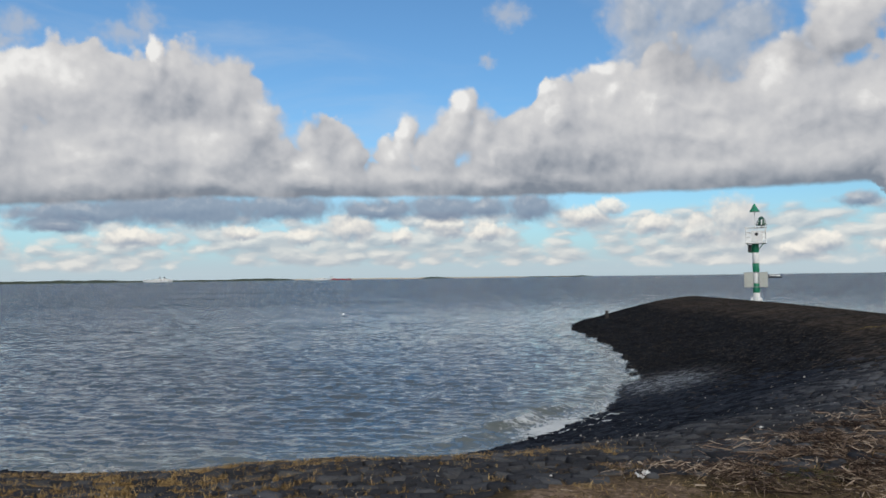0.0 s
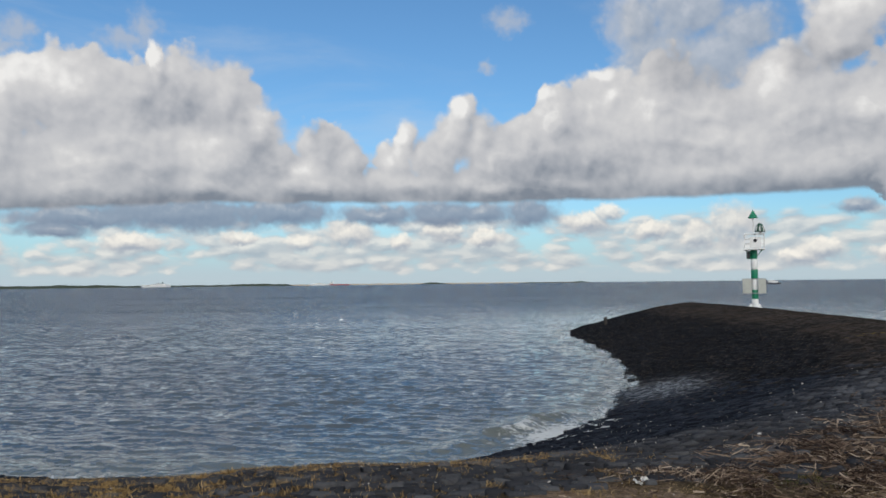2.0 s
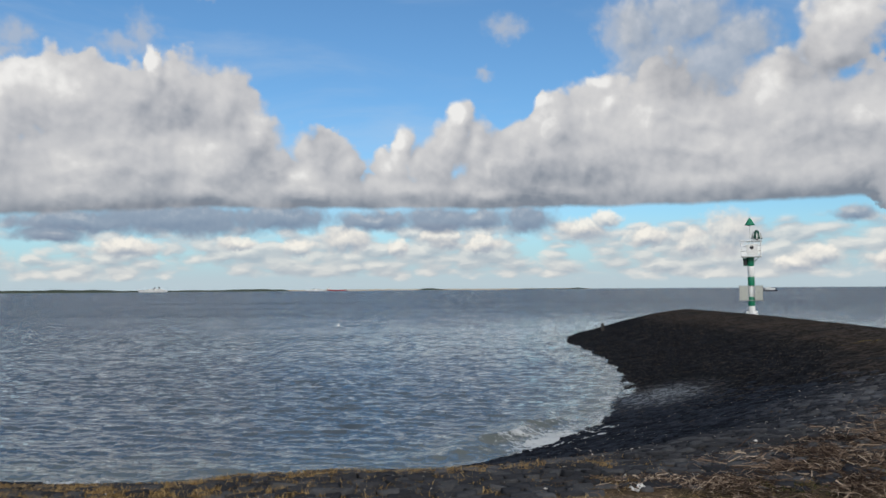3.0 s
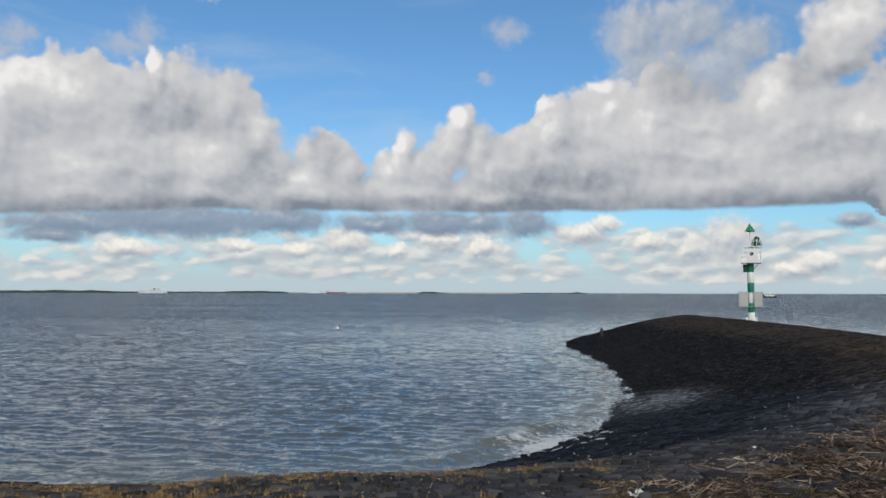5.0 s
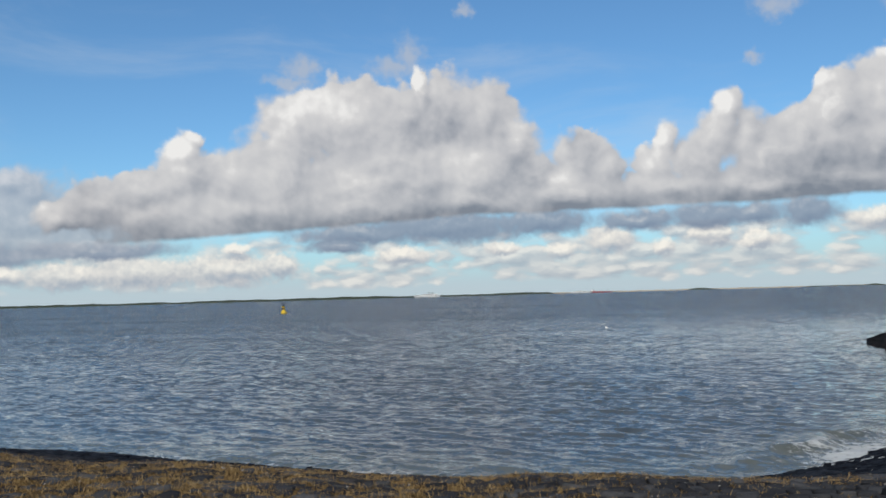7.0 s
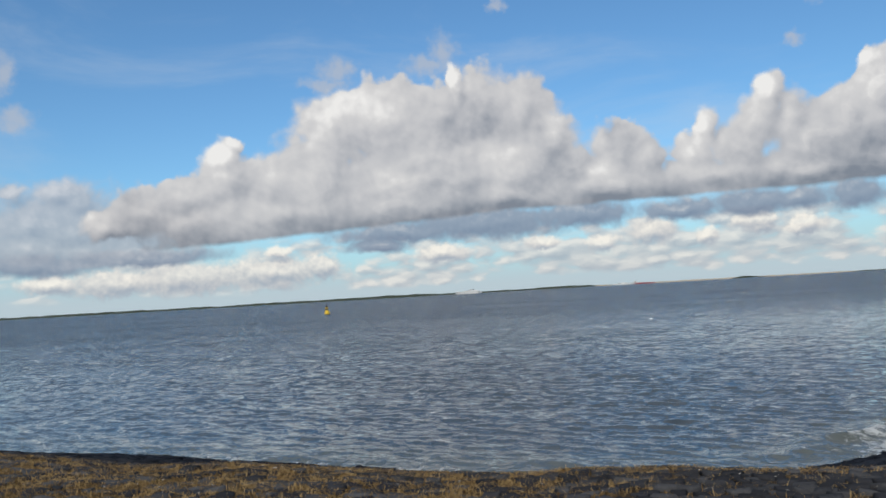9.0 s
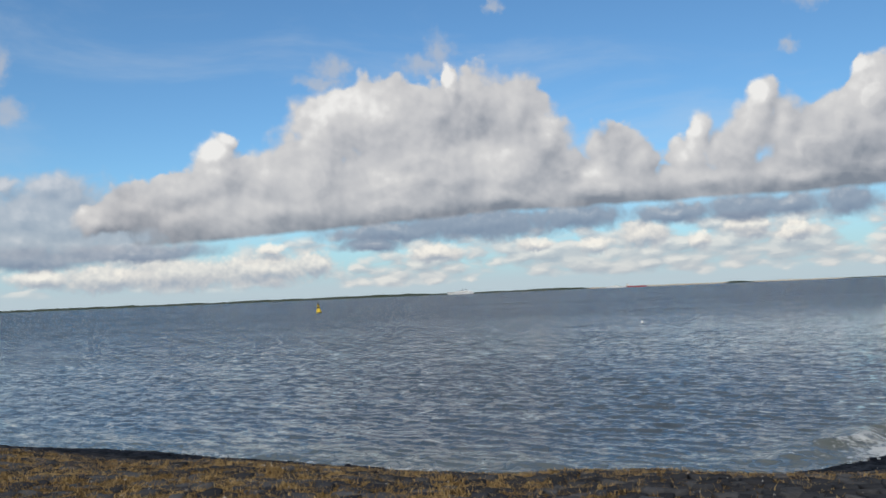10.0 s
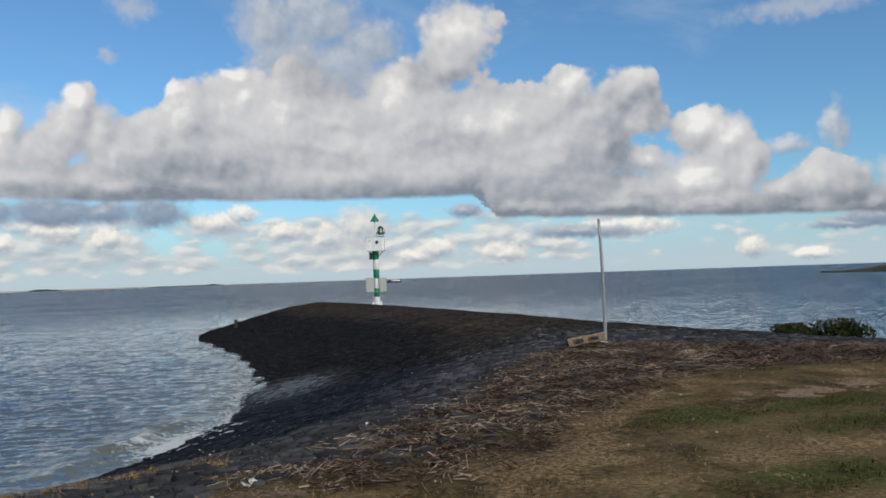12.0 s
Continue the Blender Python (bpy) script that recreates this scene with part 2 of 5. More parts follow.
    col = blend(t, step(t, a, -0.35, 0.9, 0.0, 0.72), col, (0.46, 0.50, 0.57, 1))

    # grey veils beside and behind the banks
    g = puff_field("veils", BANK_VEIL, 1.6, 0.36, 1.0, 0.6)
    a, b = sample(g, p), sample(g, vec(t, "ADD", p, (-0.4, 0.6, 0)))
    lit = calc(t, "MULTIPLY_ADD", calc(t, "SUBTRACT", a, b), 0.6, 0.40, clamp=True)
    shade = ramp(t, lit, [(0.0, (0.31, 0.36, 0.44)), (0.5, (0.43, 0.47, 0.53)), (1.0, (0.62, 0.63, 0.66))])
    col = blend(t, step(t, a, -0.45, 0.55, 0.0, 0.88), col, shade)

    # the long banks of cumulus on their level base
    g = puff_field("banks", BANK_WEST + BANK_FOOT + BANK_MID + BANK_EAST + BANK_FAR_EAST + FILL, 1.4, 0.28, 0.9, 0.75)
    a, b = sample(g, p), sample(g, vec(t, "ADD", p, (-0.40, 0.55, 0)))
    c = sample(g, vec(t, "ADD", p, (-1.4, 2.0, 0)))
    wob = calc(t, "MULTIPLY_ADD", calc(t, "SUBTRACT", grain(t, p, 0.45, 4.0, 0.55).outputs[0], 0.5), 0.45, el)
    west = put(t, "ShaderNodeMapRange", {"Value": az, "From Min": -16.0, "From Max": -52.0, "To Min": 0.0, "To Max": 2.5}).outputs[0]
    east = put(t, "ShaderNodeMapRange", {"Value": az, "From Min": 28.5, "From Max": 55.0, "To Min": 0.0, "To Max": 1.0}).outputs[0]
    base = calc(t, "SUBTRACT", calc(t, "SUBTRACT", 5.85, west), calc(t, "ADD", step(t, calc(t, "MULTIPLY_ADD", calc(t, "SUBTRACT", grain(t, p, 0.9, 3.0).outputs[0], 0.5), 2.5, az), 28.4, 30.2, 0.0, 1.6), east))
    up = calc(t, "SUBTRACT", wob, base)
    ragged = step(t, grain(t, p, 0.18, 3.0).outputs[0], 0.36, 0.64, 0.02, 0.42)
    edge = put(t, "ShaderNodeMapRange", {"Value": a, "From Min": -0.15, "From Max": ragged}, interpolation_type="SMOOTHSTEP").outputs[0]
    f = calc(t, "MULTIPLY", edge, step(t, up, -0.20, 0.18))
    lit = calc(t, "MULTIPLY_ADD", calc(t, "SUBTRACT", a, b), 0.40, 0.49)
    lit = calc(t, "MULTIPLY_ADD", calc(t, "SUBTRACT", a, c), 0.09, lit)
    lit = calc(t, "MULTIPLY_ADD", calc(t, "SUBTRACT", grain(t, put(t, "ShaderNodeMapping", {"Vector": p, "Rotation": (0.5, 0.35, 0.6)}).outputs[0], 0.36, 4.0, 0.52).outputs[0], 0.5), 0.42, lit)
    hi, lo = puff_field("sunlit_heaps", LIGHT, 1.5, 0.3, 0.8, 0.4), puff_field("shaded_heaps", SHADE, 1.5, 0.3, 0.8, 0.4)
    lit = calc(t, "ADD", lit, step(t, sample(hi, p), -0.6, 0.9, 0.0, 0.26))
    lit = calc(t, "ADD", lit, step(t, sample(lo, p), -0.5, 0.6, 0.0, -0.24))
    lit = calc(t, "ADD", lit, step(t, up, -0.15, 1.9, -0.42, 0.04), clamp=True)
    shade = ramp(t, lit, [(0.0, (0.21, 0.235, 0.28)), (0.25, (0.36, 0.375, 0.41)), (0.55, (0.535, 0.535, 0.55)), (0.8, (0.66, 0.65, 0.645)), (1.0, (0.86, 0.845, 0.82))])
    col = blend(t, calc(t, "MULTIPLY", f, 0.97), col, shade)

    bg = put(t, "ShaderNodeBackground", {0: col, 1: 1.0})
    out = t.nodes.new("ShaderNodeOutputWorld")
    t.links.new(bg.outputs[0], out.inputs[0])


SUN_UP, SUN_TURN = 30.0, 172.0      # degrees; the turn runs clockwise from +y
SKY_GAIN = (0.068, 0.101, 0.122)
sky_world()
sun = new("sun", bpy.data.lights.new("sun", "SUN"))
sun.data.energy, sun.data.angle, sun.data.color = 1.9, radians(10), (1.0, 0.93, 0.84)
_a, _e = radians(SUN_TURN), radians(SUN_UP)
sun.matrix_world = look((0, 0, 60), (-math.sin(_a) * math.cos(_e), -math.cos(_a) * math.cos(_e), 60 - math.sin(_e)))

# ---------------------------------------------------------------- materials


def material(name):
    m = bpy.data.materials.new(name)
    m.use_nodes = True
    t = m.node_tree
    return m, t, t.nodes["Principled BSDF"]


def where(t):
    return put(t, "ShaderNodeNewGeometry").outputs["Position"]


def plain(name, col, rough=0.6, metal=0.0, grime=0.25, scale=6.0, bump=0.0):
    """Paint, plastic or metal with slight soiling."""
    m, t, b = material(name)
    at = t.nodes.new("ShaderNodeTexCoord").outputs["Object"]
    n = grain(t, at, scale, 6.0, 0.6).outputs[0]
    f = calc(t, "MULTIPLY", step(t, n, 0.45, 0.75), grime)
    dirt = tuple(c * 0.55 + 0.02 for c in col)
    t.links.new(blend(t, f, (*col, 1), (*dirt, 1)), b.inputs["Base Color"])
    t.links.new(calc(t, "MULTIPLY_ADD", n, 0.25, rough - 0.1, clamp=True), b.inputs["Roughness"])
    b.inputs["Metallic"].default_value = metal
    if bump:
        bn = put(t, "ShaderNodeBump", {"Strength": 0.5, "Distance": bump, "Height": n})
        t.links.new(bn.outputs[0], b.inputs["Normal"])
    return m


def water_material():
    m, t, b = material("sea_water")
    at = where(t)
    xy = vec(t, "MULTIPLY", at, (1, 1, 0))
    wind = put(t, "ShaderNodeMapping", {"Vector": xy, "Rotation": (0, 0, radians(-22)), "Scale": (0.48, 1.0, 1.0)}).outputs[0]
    # chop and ripples of four sizes, as slopes of the surface
    chop = put(t, "ShaderNodeMapping", {"Vector": xy, "Rotation": (0, 0, radians(-14)), "Scale": (0.62, 1.0, 1.0)}).outputs[0]
    n0 = grain(t, chop, 1.7, 2.0, 0.5, 0.2).outputs["Color"]
    n1 = grain(t, chop, 4.2, 2.0, 0.5, 0.2).outputs["Color"]
    n2 = grain(t, wind, 10.0, 3.0, 0.60, 0.2).outputs["Color"]
    n3 = grain(t, wind, 28.0, 2.0, 0.5).outputs["Color"]
    half = (0.5, 0.5, 0.5)
    # the sea's darker far reflection is put into slopes tilted towards the origin
    ahead = vec(t, "NORMALIZE", vec(t, "MULTIPLY", xy, (-1, -1, 0)))
    aside = vec(t, "CROSS_PRODUCT", ahead, (0, 0, 1))
    slope = vec(t, "MULTIPLY", xy, (0, 0, 0))
    fetch = put(t, "ShaderNodeAttribute", attribute_name="fetch").outputs["Fac"]
    calm = calc(t, "MULTIPLY_ADD", fetch, -0.55, 1.0)
    lean = {k: calc(t, "MULTIPLY_ADD", fetch, 0.85 * k, 0.14 * k) for k in WAVES}
    for n, k in ((n0, WAVES[0]), (n1, WAVES[1]), (n2, WAVES[2]), (n3, WAVES[3])):
        n = vec(t, "SUBTRACT", n, half)
        if k == WAVES[3]:
            n = vec(t, "MULTIPLY", n, put(t, "ShaderNodeCombineXYZ", {0: calm, 1: calm, 2: calm}).outputs[0])
        c = put(t, "ShaderNodeSeparateXYZ", {0: n}).outputs
        steep = calc(t, "MULTIPLY_ADD", calc(t, "MAXIMUM", calc(t, "SUBTRACT", c[1], 0.06), 0.0), 1.2, 0.040)
        front = calc(t, "ADD", calc(t, "MULTIPLY", c[1], 0.75 * k), calc(t, "MULTIPLY", steep, lean[k]))
        side = calc(t, "MULTIPLY", c[0], 0.6 * k)
        for axis, f in ((ahead, front), (aside, side)):
            slope = vec(t, "ADD", slope, vec(t, "MULTIPLY", axis, put(t, "ShaderNodeCombineXYZ", {0: f, 1: f, 2: f}).outputs[0]))
    # gusts, and the shelter of the shore
    gust = grain(t, vec(t, "MULTIPLY", xy, (0.22, 1.0, 0)), 0.035, 6.0, 0.68).outputs[0]
    rough = calc(t, "MULTIPLY", step(t, gust, 0.35, 0.65, 0.68, 1.26), calc(t, "MULTIPLY_ADD", fetch, 0.60, 0.68))
    slope = vec(t, "MULTIPLY", slope, put(t, "ShaderNodeCombineXYZ", {0: rough, 1: rough, 2: 0.0}).outputs[0])
    up = vec(t, "NORMALIZE", vec(t, "ADD", put(t, "ShaderNodeNewGeometry").outputs["Normal"], slope))
    t.links.new(up, b.inputs["Normal"])
    # silt stirred up in the shallows
    silt = grain(t, xy, 0.06, 4.0, 0.6).outputs[0]
    near = step(t, put(t, "ShaderNodeAttribute", attribute_name="shoal").outputs["Fac"], 0.0, 1.0)
    col = blend(t, silt, (0.028, 0.046, 0.066, 1), (0.040, 0.060, 0.078, 1))
    col = blend(t, near, col, (0.085, 0.098, 0.088, 1))
    # broken foam on the wash
    foam = put(t, "ShaderNodeAttribute", attribute_name="foam").outputs["Fac"]
    fn = grain(t, xy, 5.0, 7.0, 0.68, 0.8).outputs[0]
    ff = step(t, calc(t, "MULTIPLY_ADD", foam, 0.36, fn), 0.72, 0.95)
    t.links.new(blend(t, ff, col, (0.50, 0.52, 0.52, 1)), b.inputs["Base Color"])
    t.links.new(calc(t, "MULTIPLY_ADD", ff, 0.6, calc(t, "MULTIPLY_ADD", fetch, 0.16, WATER_ROUGH)), b.inputs["Roughness"])
    b.inputs["IOR"].default_value = 1.333
    return m


def ground_material():
    m, t, b = material("soil_and_turf")
    at = where(t)
    grass = put(t, "ShaderNodeAttribute", attribute_name="turf").outputs["Fac"]
    big = grain(t, at, 0.8, 5.0, 0.6).outputs[0]
    fine = grain(t, at, 22.0, 6.0, 0.65).outputs[0]
    mid = grain(t, at, 4.0, 5.0, 0.6).outputs[0]
    patch = grain(t, at, 1.7, 6.0, 0.68, 0.5).outputs[0]
    turf = ramp(t, calc(t, "MULTIPLY_ADD", fine, 0.35, calc(t, "MULTIPLY_ADD", patch, 0.45, calc(t, "MULTIPLY", big, 0.2))),
                [(0.36, (0.020, 0.018, 0.008)), (0.45, (0.060, 0.045, 0.020)), (0.53, (0.135, 0.096, 0.048)), (0.64, (0.30, 0.215, 0.12))])
    mud = ramp(t, mid, [(0.3, (0.018, 0.016, 0.014)), (0.55, (0.055, 0.044, 0.034)), (0.75, (0.12, 0.094, 0.07))])
    litter = put(t, "ShaderNodeAttribute", attribute_name="litter").outputs["Fac"]
    mud = blend(t, litter, mud, ramp(t, fine, [(0.35, (0.022, 0.017, 0.013)), (0.52, (0.085, 0.062, 0.045)), (0.7, (0.24, 0.175, 0.125))]))
    lush = put(t, "ShaderNodeAttribute", attribute_name="lush").outputs["Fac"]
    green = ramp(t, calc(t, "MULTIPLY_ADD", fine, 0.5, calc(t, "MULTIPLY", patch, 0.5)), [(0.36, (0.018, 0.024, 0.007)), (0.50, (0.055, 0.062, 0.018)), (0.66, (0.14, 0.125, 0.05))])
    turf = blend(t, step(t, calc(t, "MULTIPLY_ADD", calc(t, "SUBTRACT", patch, 0.5), 4.2, lush), 0.38, 0.80), turf, green)
    bare = put(t, "ShaderNodeAttribute", attribute_name="bare").outputs["Fac"]
    turf = blend(t, step(t, calc(t, "MULTIPLY_ADD", calc(t, "SUBTRACT", patch, 0.5), 3.6, bare), 0.45, 0.7), turf, ramp(t, fine, [(0.35, (0.10, 0.07, 0.048)), (0.52, (0.24, 0.165, 0.115)), (0.7, (0.42, 0.31, 0.23))]))
    straw = put(t, "ShaderNodeAttribute", attribute_name="straw").outputs["Fac"]
    turf = blend(t, step(t, calc(t, "MULTIPLY_ADD", calc(t, "SUBTRACT", patch, 0.5), 3.0, straw), 0.35, 0.9, 0.0, 0.85), turf, ramp(t, fine, [(0.36, (0.055, 0.036, 0.018)), (0.5, (0.19, 0.128, 0.066)), (0.66, (0.38, 0.275, 0.155))]))
    thatch = put(t, "ShaderNodeAttribute", attribute_name="thatch").outputs["Fac"]
    mud = blend(t, thatch, mud, ramp(t, calc(t, "MULTIPLY_ADD", fine, 0.6, calc(t, "MULTIPLY", mid, 0.4)), [(0.38, (0.035, 0.021, 0.011)), (0.5, (0.10, 0.064, 0.028)), (0.65, (0.21, 0.145, 0.066))]))
    t.links.new(blend(t, grass, mud, turf), b.inputs["Base Color"])
    b.inputs["Roughness"].default_value = 0.95
    b.inputs["Specular IOR Level"].default_value = 0.04
    bn = put(t, "ShaderNodeBump", {"Strength": 0.8, "Distance": 0.03, "Height": calc(t, "ADD", fine, mid)})
    t.links.new(bn.outputs[0], b.inputs["Normal"])
    return m


def stone_material(name, tones, tint):
    m, t, b = material(name)
    at = where(t)
    isl = put(t, "ShaderNodeNewGeometry").outputs["Random Per Island"]
    ob = t.nodes.new("ShaderNodeObjectInfo").outputs["Random"]
    pick = calc(t, "FRACT", calc(t, "ADD", isl, ob))
    fine = grain(t, at, 30.0, 6.0, 0.65).outputs[0]
    big = grain(t, vec(t, "MULTIPLY", at, (0.30, 1.0, 1.0)), 0.8, 7.0, 0.66).outputs[0]
    # courses that follow the slope
    course = grain(t, vec(t, "MULTIPLY", at, (0.12, 0.12, 7.0)), 1.0, 4.0, 0.6).outputs[0]
    big = calc(t, "ADD", calc(t, "MULTIPLY", big, 0.6), calc(t, "MULTIPLY", course, 0.4))
    tone = calc(t, "MULTIPLY_ADD", pick, 0.32, calc(t, "MULTIPLY_ADD", fine, 0.30, calc(t, "MULTIPLY", big, 0.6)))
    xyz = put(t, "ShaderNodeSeparateXYZ", {0: at}).outputs
    z = calc(t, "SUBTRACT", xyz[2], step(t, xyz[0], -1.0, 4.0, 0.0, 0.28))
    # wet and weedy below the splash line, dry and lichened above it
    wet = step(t, calc(t, "MULTIPLY_ADD", calc(t, "SUBTRACT", big, 0.5), 0.8, z), 1.35, 0.75)
    dry = ramp(t, tone, list(zip((0.25, 0.6, 0.95), tones)))
    brown = blend(t, step(t, big, 0.42, 0.60), dry, vec(t, "MULTIPLY", dry, tint))
    dark = vec(t, "MULTIPLY", dry, (0.28, 0.34, 0.46))
    t.links.new(blend(t, wet, brown, dark), b.inputs["Base Color"])
    # the bottom of the cove, still running with water from the last wave
    pool = vec(t, "MULTIPLY_ADD", at, (1 / 1.7, 1 / 2.6, 0), (-5.9 / 1.7, -21.7 / 2.6, 0))
    pool = calc(t, "MULTIPLY", step(t, calc(t, "MULTIPLY_ADD", calc(t, "ADD", big, pick), 0.8, vec(t, "LENGTH", pool)), 2.1, 0.9), step(t, z, 0.6, 0.1))
    t.links.new(calc(t, "MULTIPLY_ADD", pool, -0.62, 0.90), b.inputs["Roughness"])
    t.links.new(calc(t, "MULTIPLY_ADD", pool, 0.55, 0.03), b.inputs["Specular IOR Level"])
    bn = put(t, "ShaderNodeBump", {"Strength": 0.7, "Distance": 0.012, "Height": fine})
    t.links.new(bn.outputs[0], b.inputs["Normal"])
    return m


def blade_material(name, stops, rough=0.75):
    m, t, b = material(name)
    isl = put(t, "ShaderNodeNewGeometry").outputs["Random Per Island"]
    big = grain(t, where(t), 1.4, 3.0, 0.5).outputs[0]
    f = calc(t, "MULTIPLY_ADD", isl, 0.75, calc(t, "MULTIPLY_ADD", calc(t, "SUBTRACT", big, 0.5), 0.9, 0.12), clamp=True)
    t.links.new(ramp(t, f, stops), b.inputs["Base Color"])
    b.inputs["Roughness"].default_value = rough
    b.inputs["Specular IOR Level"].default_value = 0.06
    return m


WAVES, WATER_ROUGH = (0.50, 1.00, 1.20, 1.10), 0.03
M_WATER, M_GROUND = water_material(), ground_material()
M_STONE = stone_material("basalt", ((0.012, 0.0125, 0.0145), (0.042, 0.043, 0.047), (0.14, 0.138, 0.136)), (0.92, 0.96, 1.04))
M_MOLE = stone_material("grouted_basalt", ((0.007, 0.0066, 0.0064), (0.024, 0.021, 0.0192), (0.085, 0.076, 0.068)), (1.12, 1.0, 0.90))
M_DRY = blade_material("dry_grass", [(0.0, (0.05, 0.030, 0.013)), (0.5, (0.22, 0.142, 0.058)), (1.0, (0.47, 0.34, 0.16))])
M_TURF = blade_material("turf_blades", [(0.0, (0.032, 0.027, 0.011)), (0.3, (0.088, 0.064, 0.030)), (0.65, (0.19, 0.135, 0.066)), (1.0, (0.46, 0.35, 0.20))])
M_GREEN = blade_material("green_blades", [(0.0, (0.015, 0.018, 0.005)), (0.5, (0.044, 0.050, 0.013)), (0.75, (0.11, 0.098, 0.034)), (1.0, (0.27, 0.21, 0.10))])
M_STONECROP = blade_material("stonecrop_stems", [(0.0, (0.05, 0.035, 0.012)), (0.5, (0.15, 0.105, 0.03)), (1.0, (0.32, 0.23, 0.07))])
M_REED = blade_material("reed_stalks", [(0.0, (0.012, 0.0075, 0.006)), (0.44, (0.050, 0.034, 0.026)), (0.72, (0.18, 0.128, 0.094)), (1.0, (0.60, 0.49, 0.37))], 0.65)

# ---------------------------------------------------------------- lie of the land
# The line of the water's edge: the near shore, the cove, the mole and its far side.
SHORE = [(-900, 30), (-60, 17.0), (-25, 14.2), (-17.3, 13.9), (-11.8, 13.8), (-7.5, 13.4), (-3.6, 13.1), (-0.6, 13.6), (1.0, 14.8),
         (2.4, 16.6), (3.8, 18.6), (4.6, 21.5), (5.8, 25.0), (6.8, 30.0), (7.4, 36.0), (7.5, 42.0), (7.6, 47.0), (8.4, 52.0),
         (10.4, 58.0), (13.5, 63.0), (17.5, 66.0), (21.5, 65.0), (24.4, 60.0), (24.4, 48.0), (23.0, 30.0),
         (21.6, 18.0), (21.4, 10.0), (23.0, 0.0), (27.0, -20.0), (40.0, -60.0), (300.0, -900.0)]
WEST = 22       # the shore's points up to here fall gently, the rest steeply


def seg_dist(x, y, pts):
    best = np.full(x.shape, 1e9)
    for (ax, ay), (bx, by) in zip(pts[:-1], pts[1:]):
        ux, uy = bx - ax, by - ay
        k = np.clip(((x - ax) * ux + (y - ay) * uy) / (ux * ux + uy * uy), 0, 1)
        best = np.minimum(best, np.hypot(x - ax - k * ux, y - ay - k * uy))
    return best


def on_land(x, y):
    pts = SHORE + [(-900, -900)]
    inside = np.zeros(x.shape, bool)
    for (ax, ay), (bx, by) in zip(pts, pts[1:] + pts[:1]):
        hit = ((ay > y) != (by > y)) & (x < (bx - ax) * (y - ay) / (by - ay + 1e-12) + ax)
        inside ^= hit
    return inside


def soft_min(a, b, k):
    h = np.clip(0.5 + 0.5 * (b - a) / k, 0, 1)
    return b * (1 - h) + a * h - k * h * (1 - h)


def smooth(x, lo, hi):
    k = np.clip((x - lo) / (hi - lo), 0, 1)
    return k * k * (3 - 2 * k)


def ripple(x, y, size, seed):
    """Cheap smooth unevenness between about -1 and 1."""
    r = np.random.RandomState(seed)
    out = np.zeros(np.shape(x))
    for i in range(7):
        a, ph, f = r.uniform(0, 2 * math.pi), r.uniform(0, 2 * math.pi), r.uniform(0.6, 2.2) * 2 * math.pi / size
        out = out + np.sin((x * math.cos(a) + y * math.sin(a)) * f + ph)
    return out / 3.5


def height(x, y):
    """Height of the ground over the water at plan points."""
    x, y = np.asarray(x, float), np.asarray(y, float)
    sign = np.where(on_land(x, y), 1.0, -1.0)
    dw, de = seg_dist(x, y, SHORE[:WEST]), seg_dist(x, y, SHORE[WEST - 1:])
    slope = 0.250 - 0.022 * smooth(x, -3.0, -7.5) - 0.035 * smooth(y, 15, 22) + 0.05 * smooth(y, 36, 50)
    z = soft_min(slope * dw, 0.30 * de, 0.35)
    z = soft_min(z, 1.62 + 0.0 * z, 0.42)
    z = np.where(sign > 0, z, -np.minimum(slope * dw, 0.30 * de))
    z = np.maximum(z, -3.0)
    return z + 0.03 * ripple(x, y, 5.0, 3) * smooth(z, -0.5, 0.6) + 0.012 * ripple(x, y, 1.3, 4)


def height1(x, y):
    return float(height(np.array([x]), np.array([y]))[0])


# The wrack line: the stones lie on its water side, turf on its land side.
STONE_EDGE = [(-900, 4.4), (-20, 4.9), (-8, 5.2), (-3, 5.3), (0.6, 5.9), (1.8, 6.3), (2.6, 6.8), (3.1, 7.4), (4.2, 8.2), (5.1, 9.0), (6.8, 11.2),
              (9.6, 13.4), (11.0, 13.6), (12.2, 12.0), (13.2, 10.4), (14.2, 8.0), (14.4, 4), (14.0, -20)]
TURF_EDGE = [(-900, 2.5), (-20, 3.2), (-8, 3.6), (-3, 4.4), (0.0, 5.4), (0.7, 5.85), (1.3, 6.1), (1.9, 6.15), (2.4, 5.9), (3.3, 5.8), (4.7, 6.8), (6.9, 8.4), (8.6, 9.2), (10.9, 9.0), (12.5, 8.5), (13.4, 4), (13.0, -20)]


def beyond(x, y, line):
    """True on the water side of a line that runs from the far left round to the right."""
    pts = line + [(40, -20), (40, 200), (-900, 200)]
    inside = np.zeros(np.shape(x), bool)
    for (ax, ay), (bx, by) in zip(pts, pts[1:] + pts[:1]):
        inside ^= ((ay > y) != (by > y)) & (x < (bx - ax) * (y - ay) / (by - ay + 1e-12) + ax)
    return inside


LUSH = [(4.0, 6.7, 0.45, 0.28), (2.8, 6.35, 0.6, 0.28), (4.35, 7.6, 0.4, 0.2), (6.3, 6.4, 1.1, 0.6), (8.3, 6.3, 1.3, 0.55), (7.4, 5.3, 1.1, 0.4),
        (5.2, 4.0, 1.2, 0.35), (3.5, 4.85, 0.3, 0.15), (10.5, 5.5, 2, 0.8), (9.8, 8.6, 1.2, 0.15)]


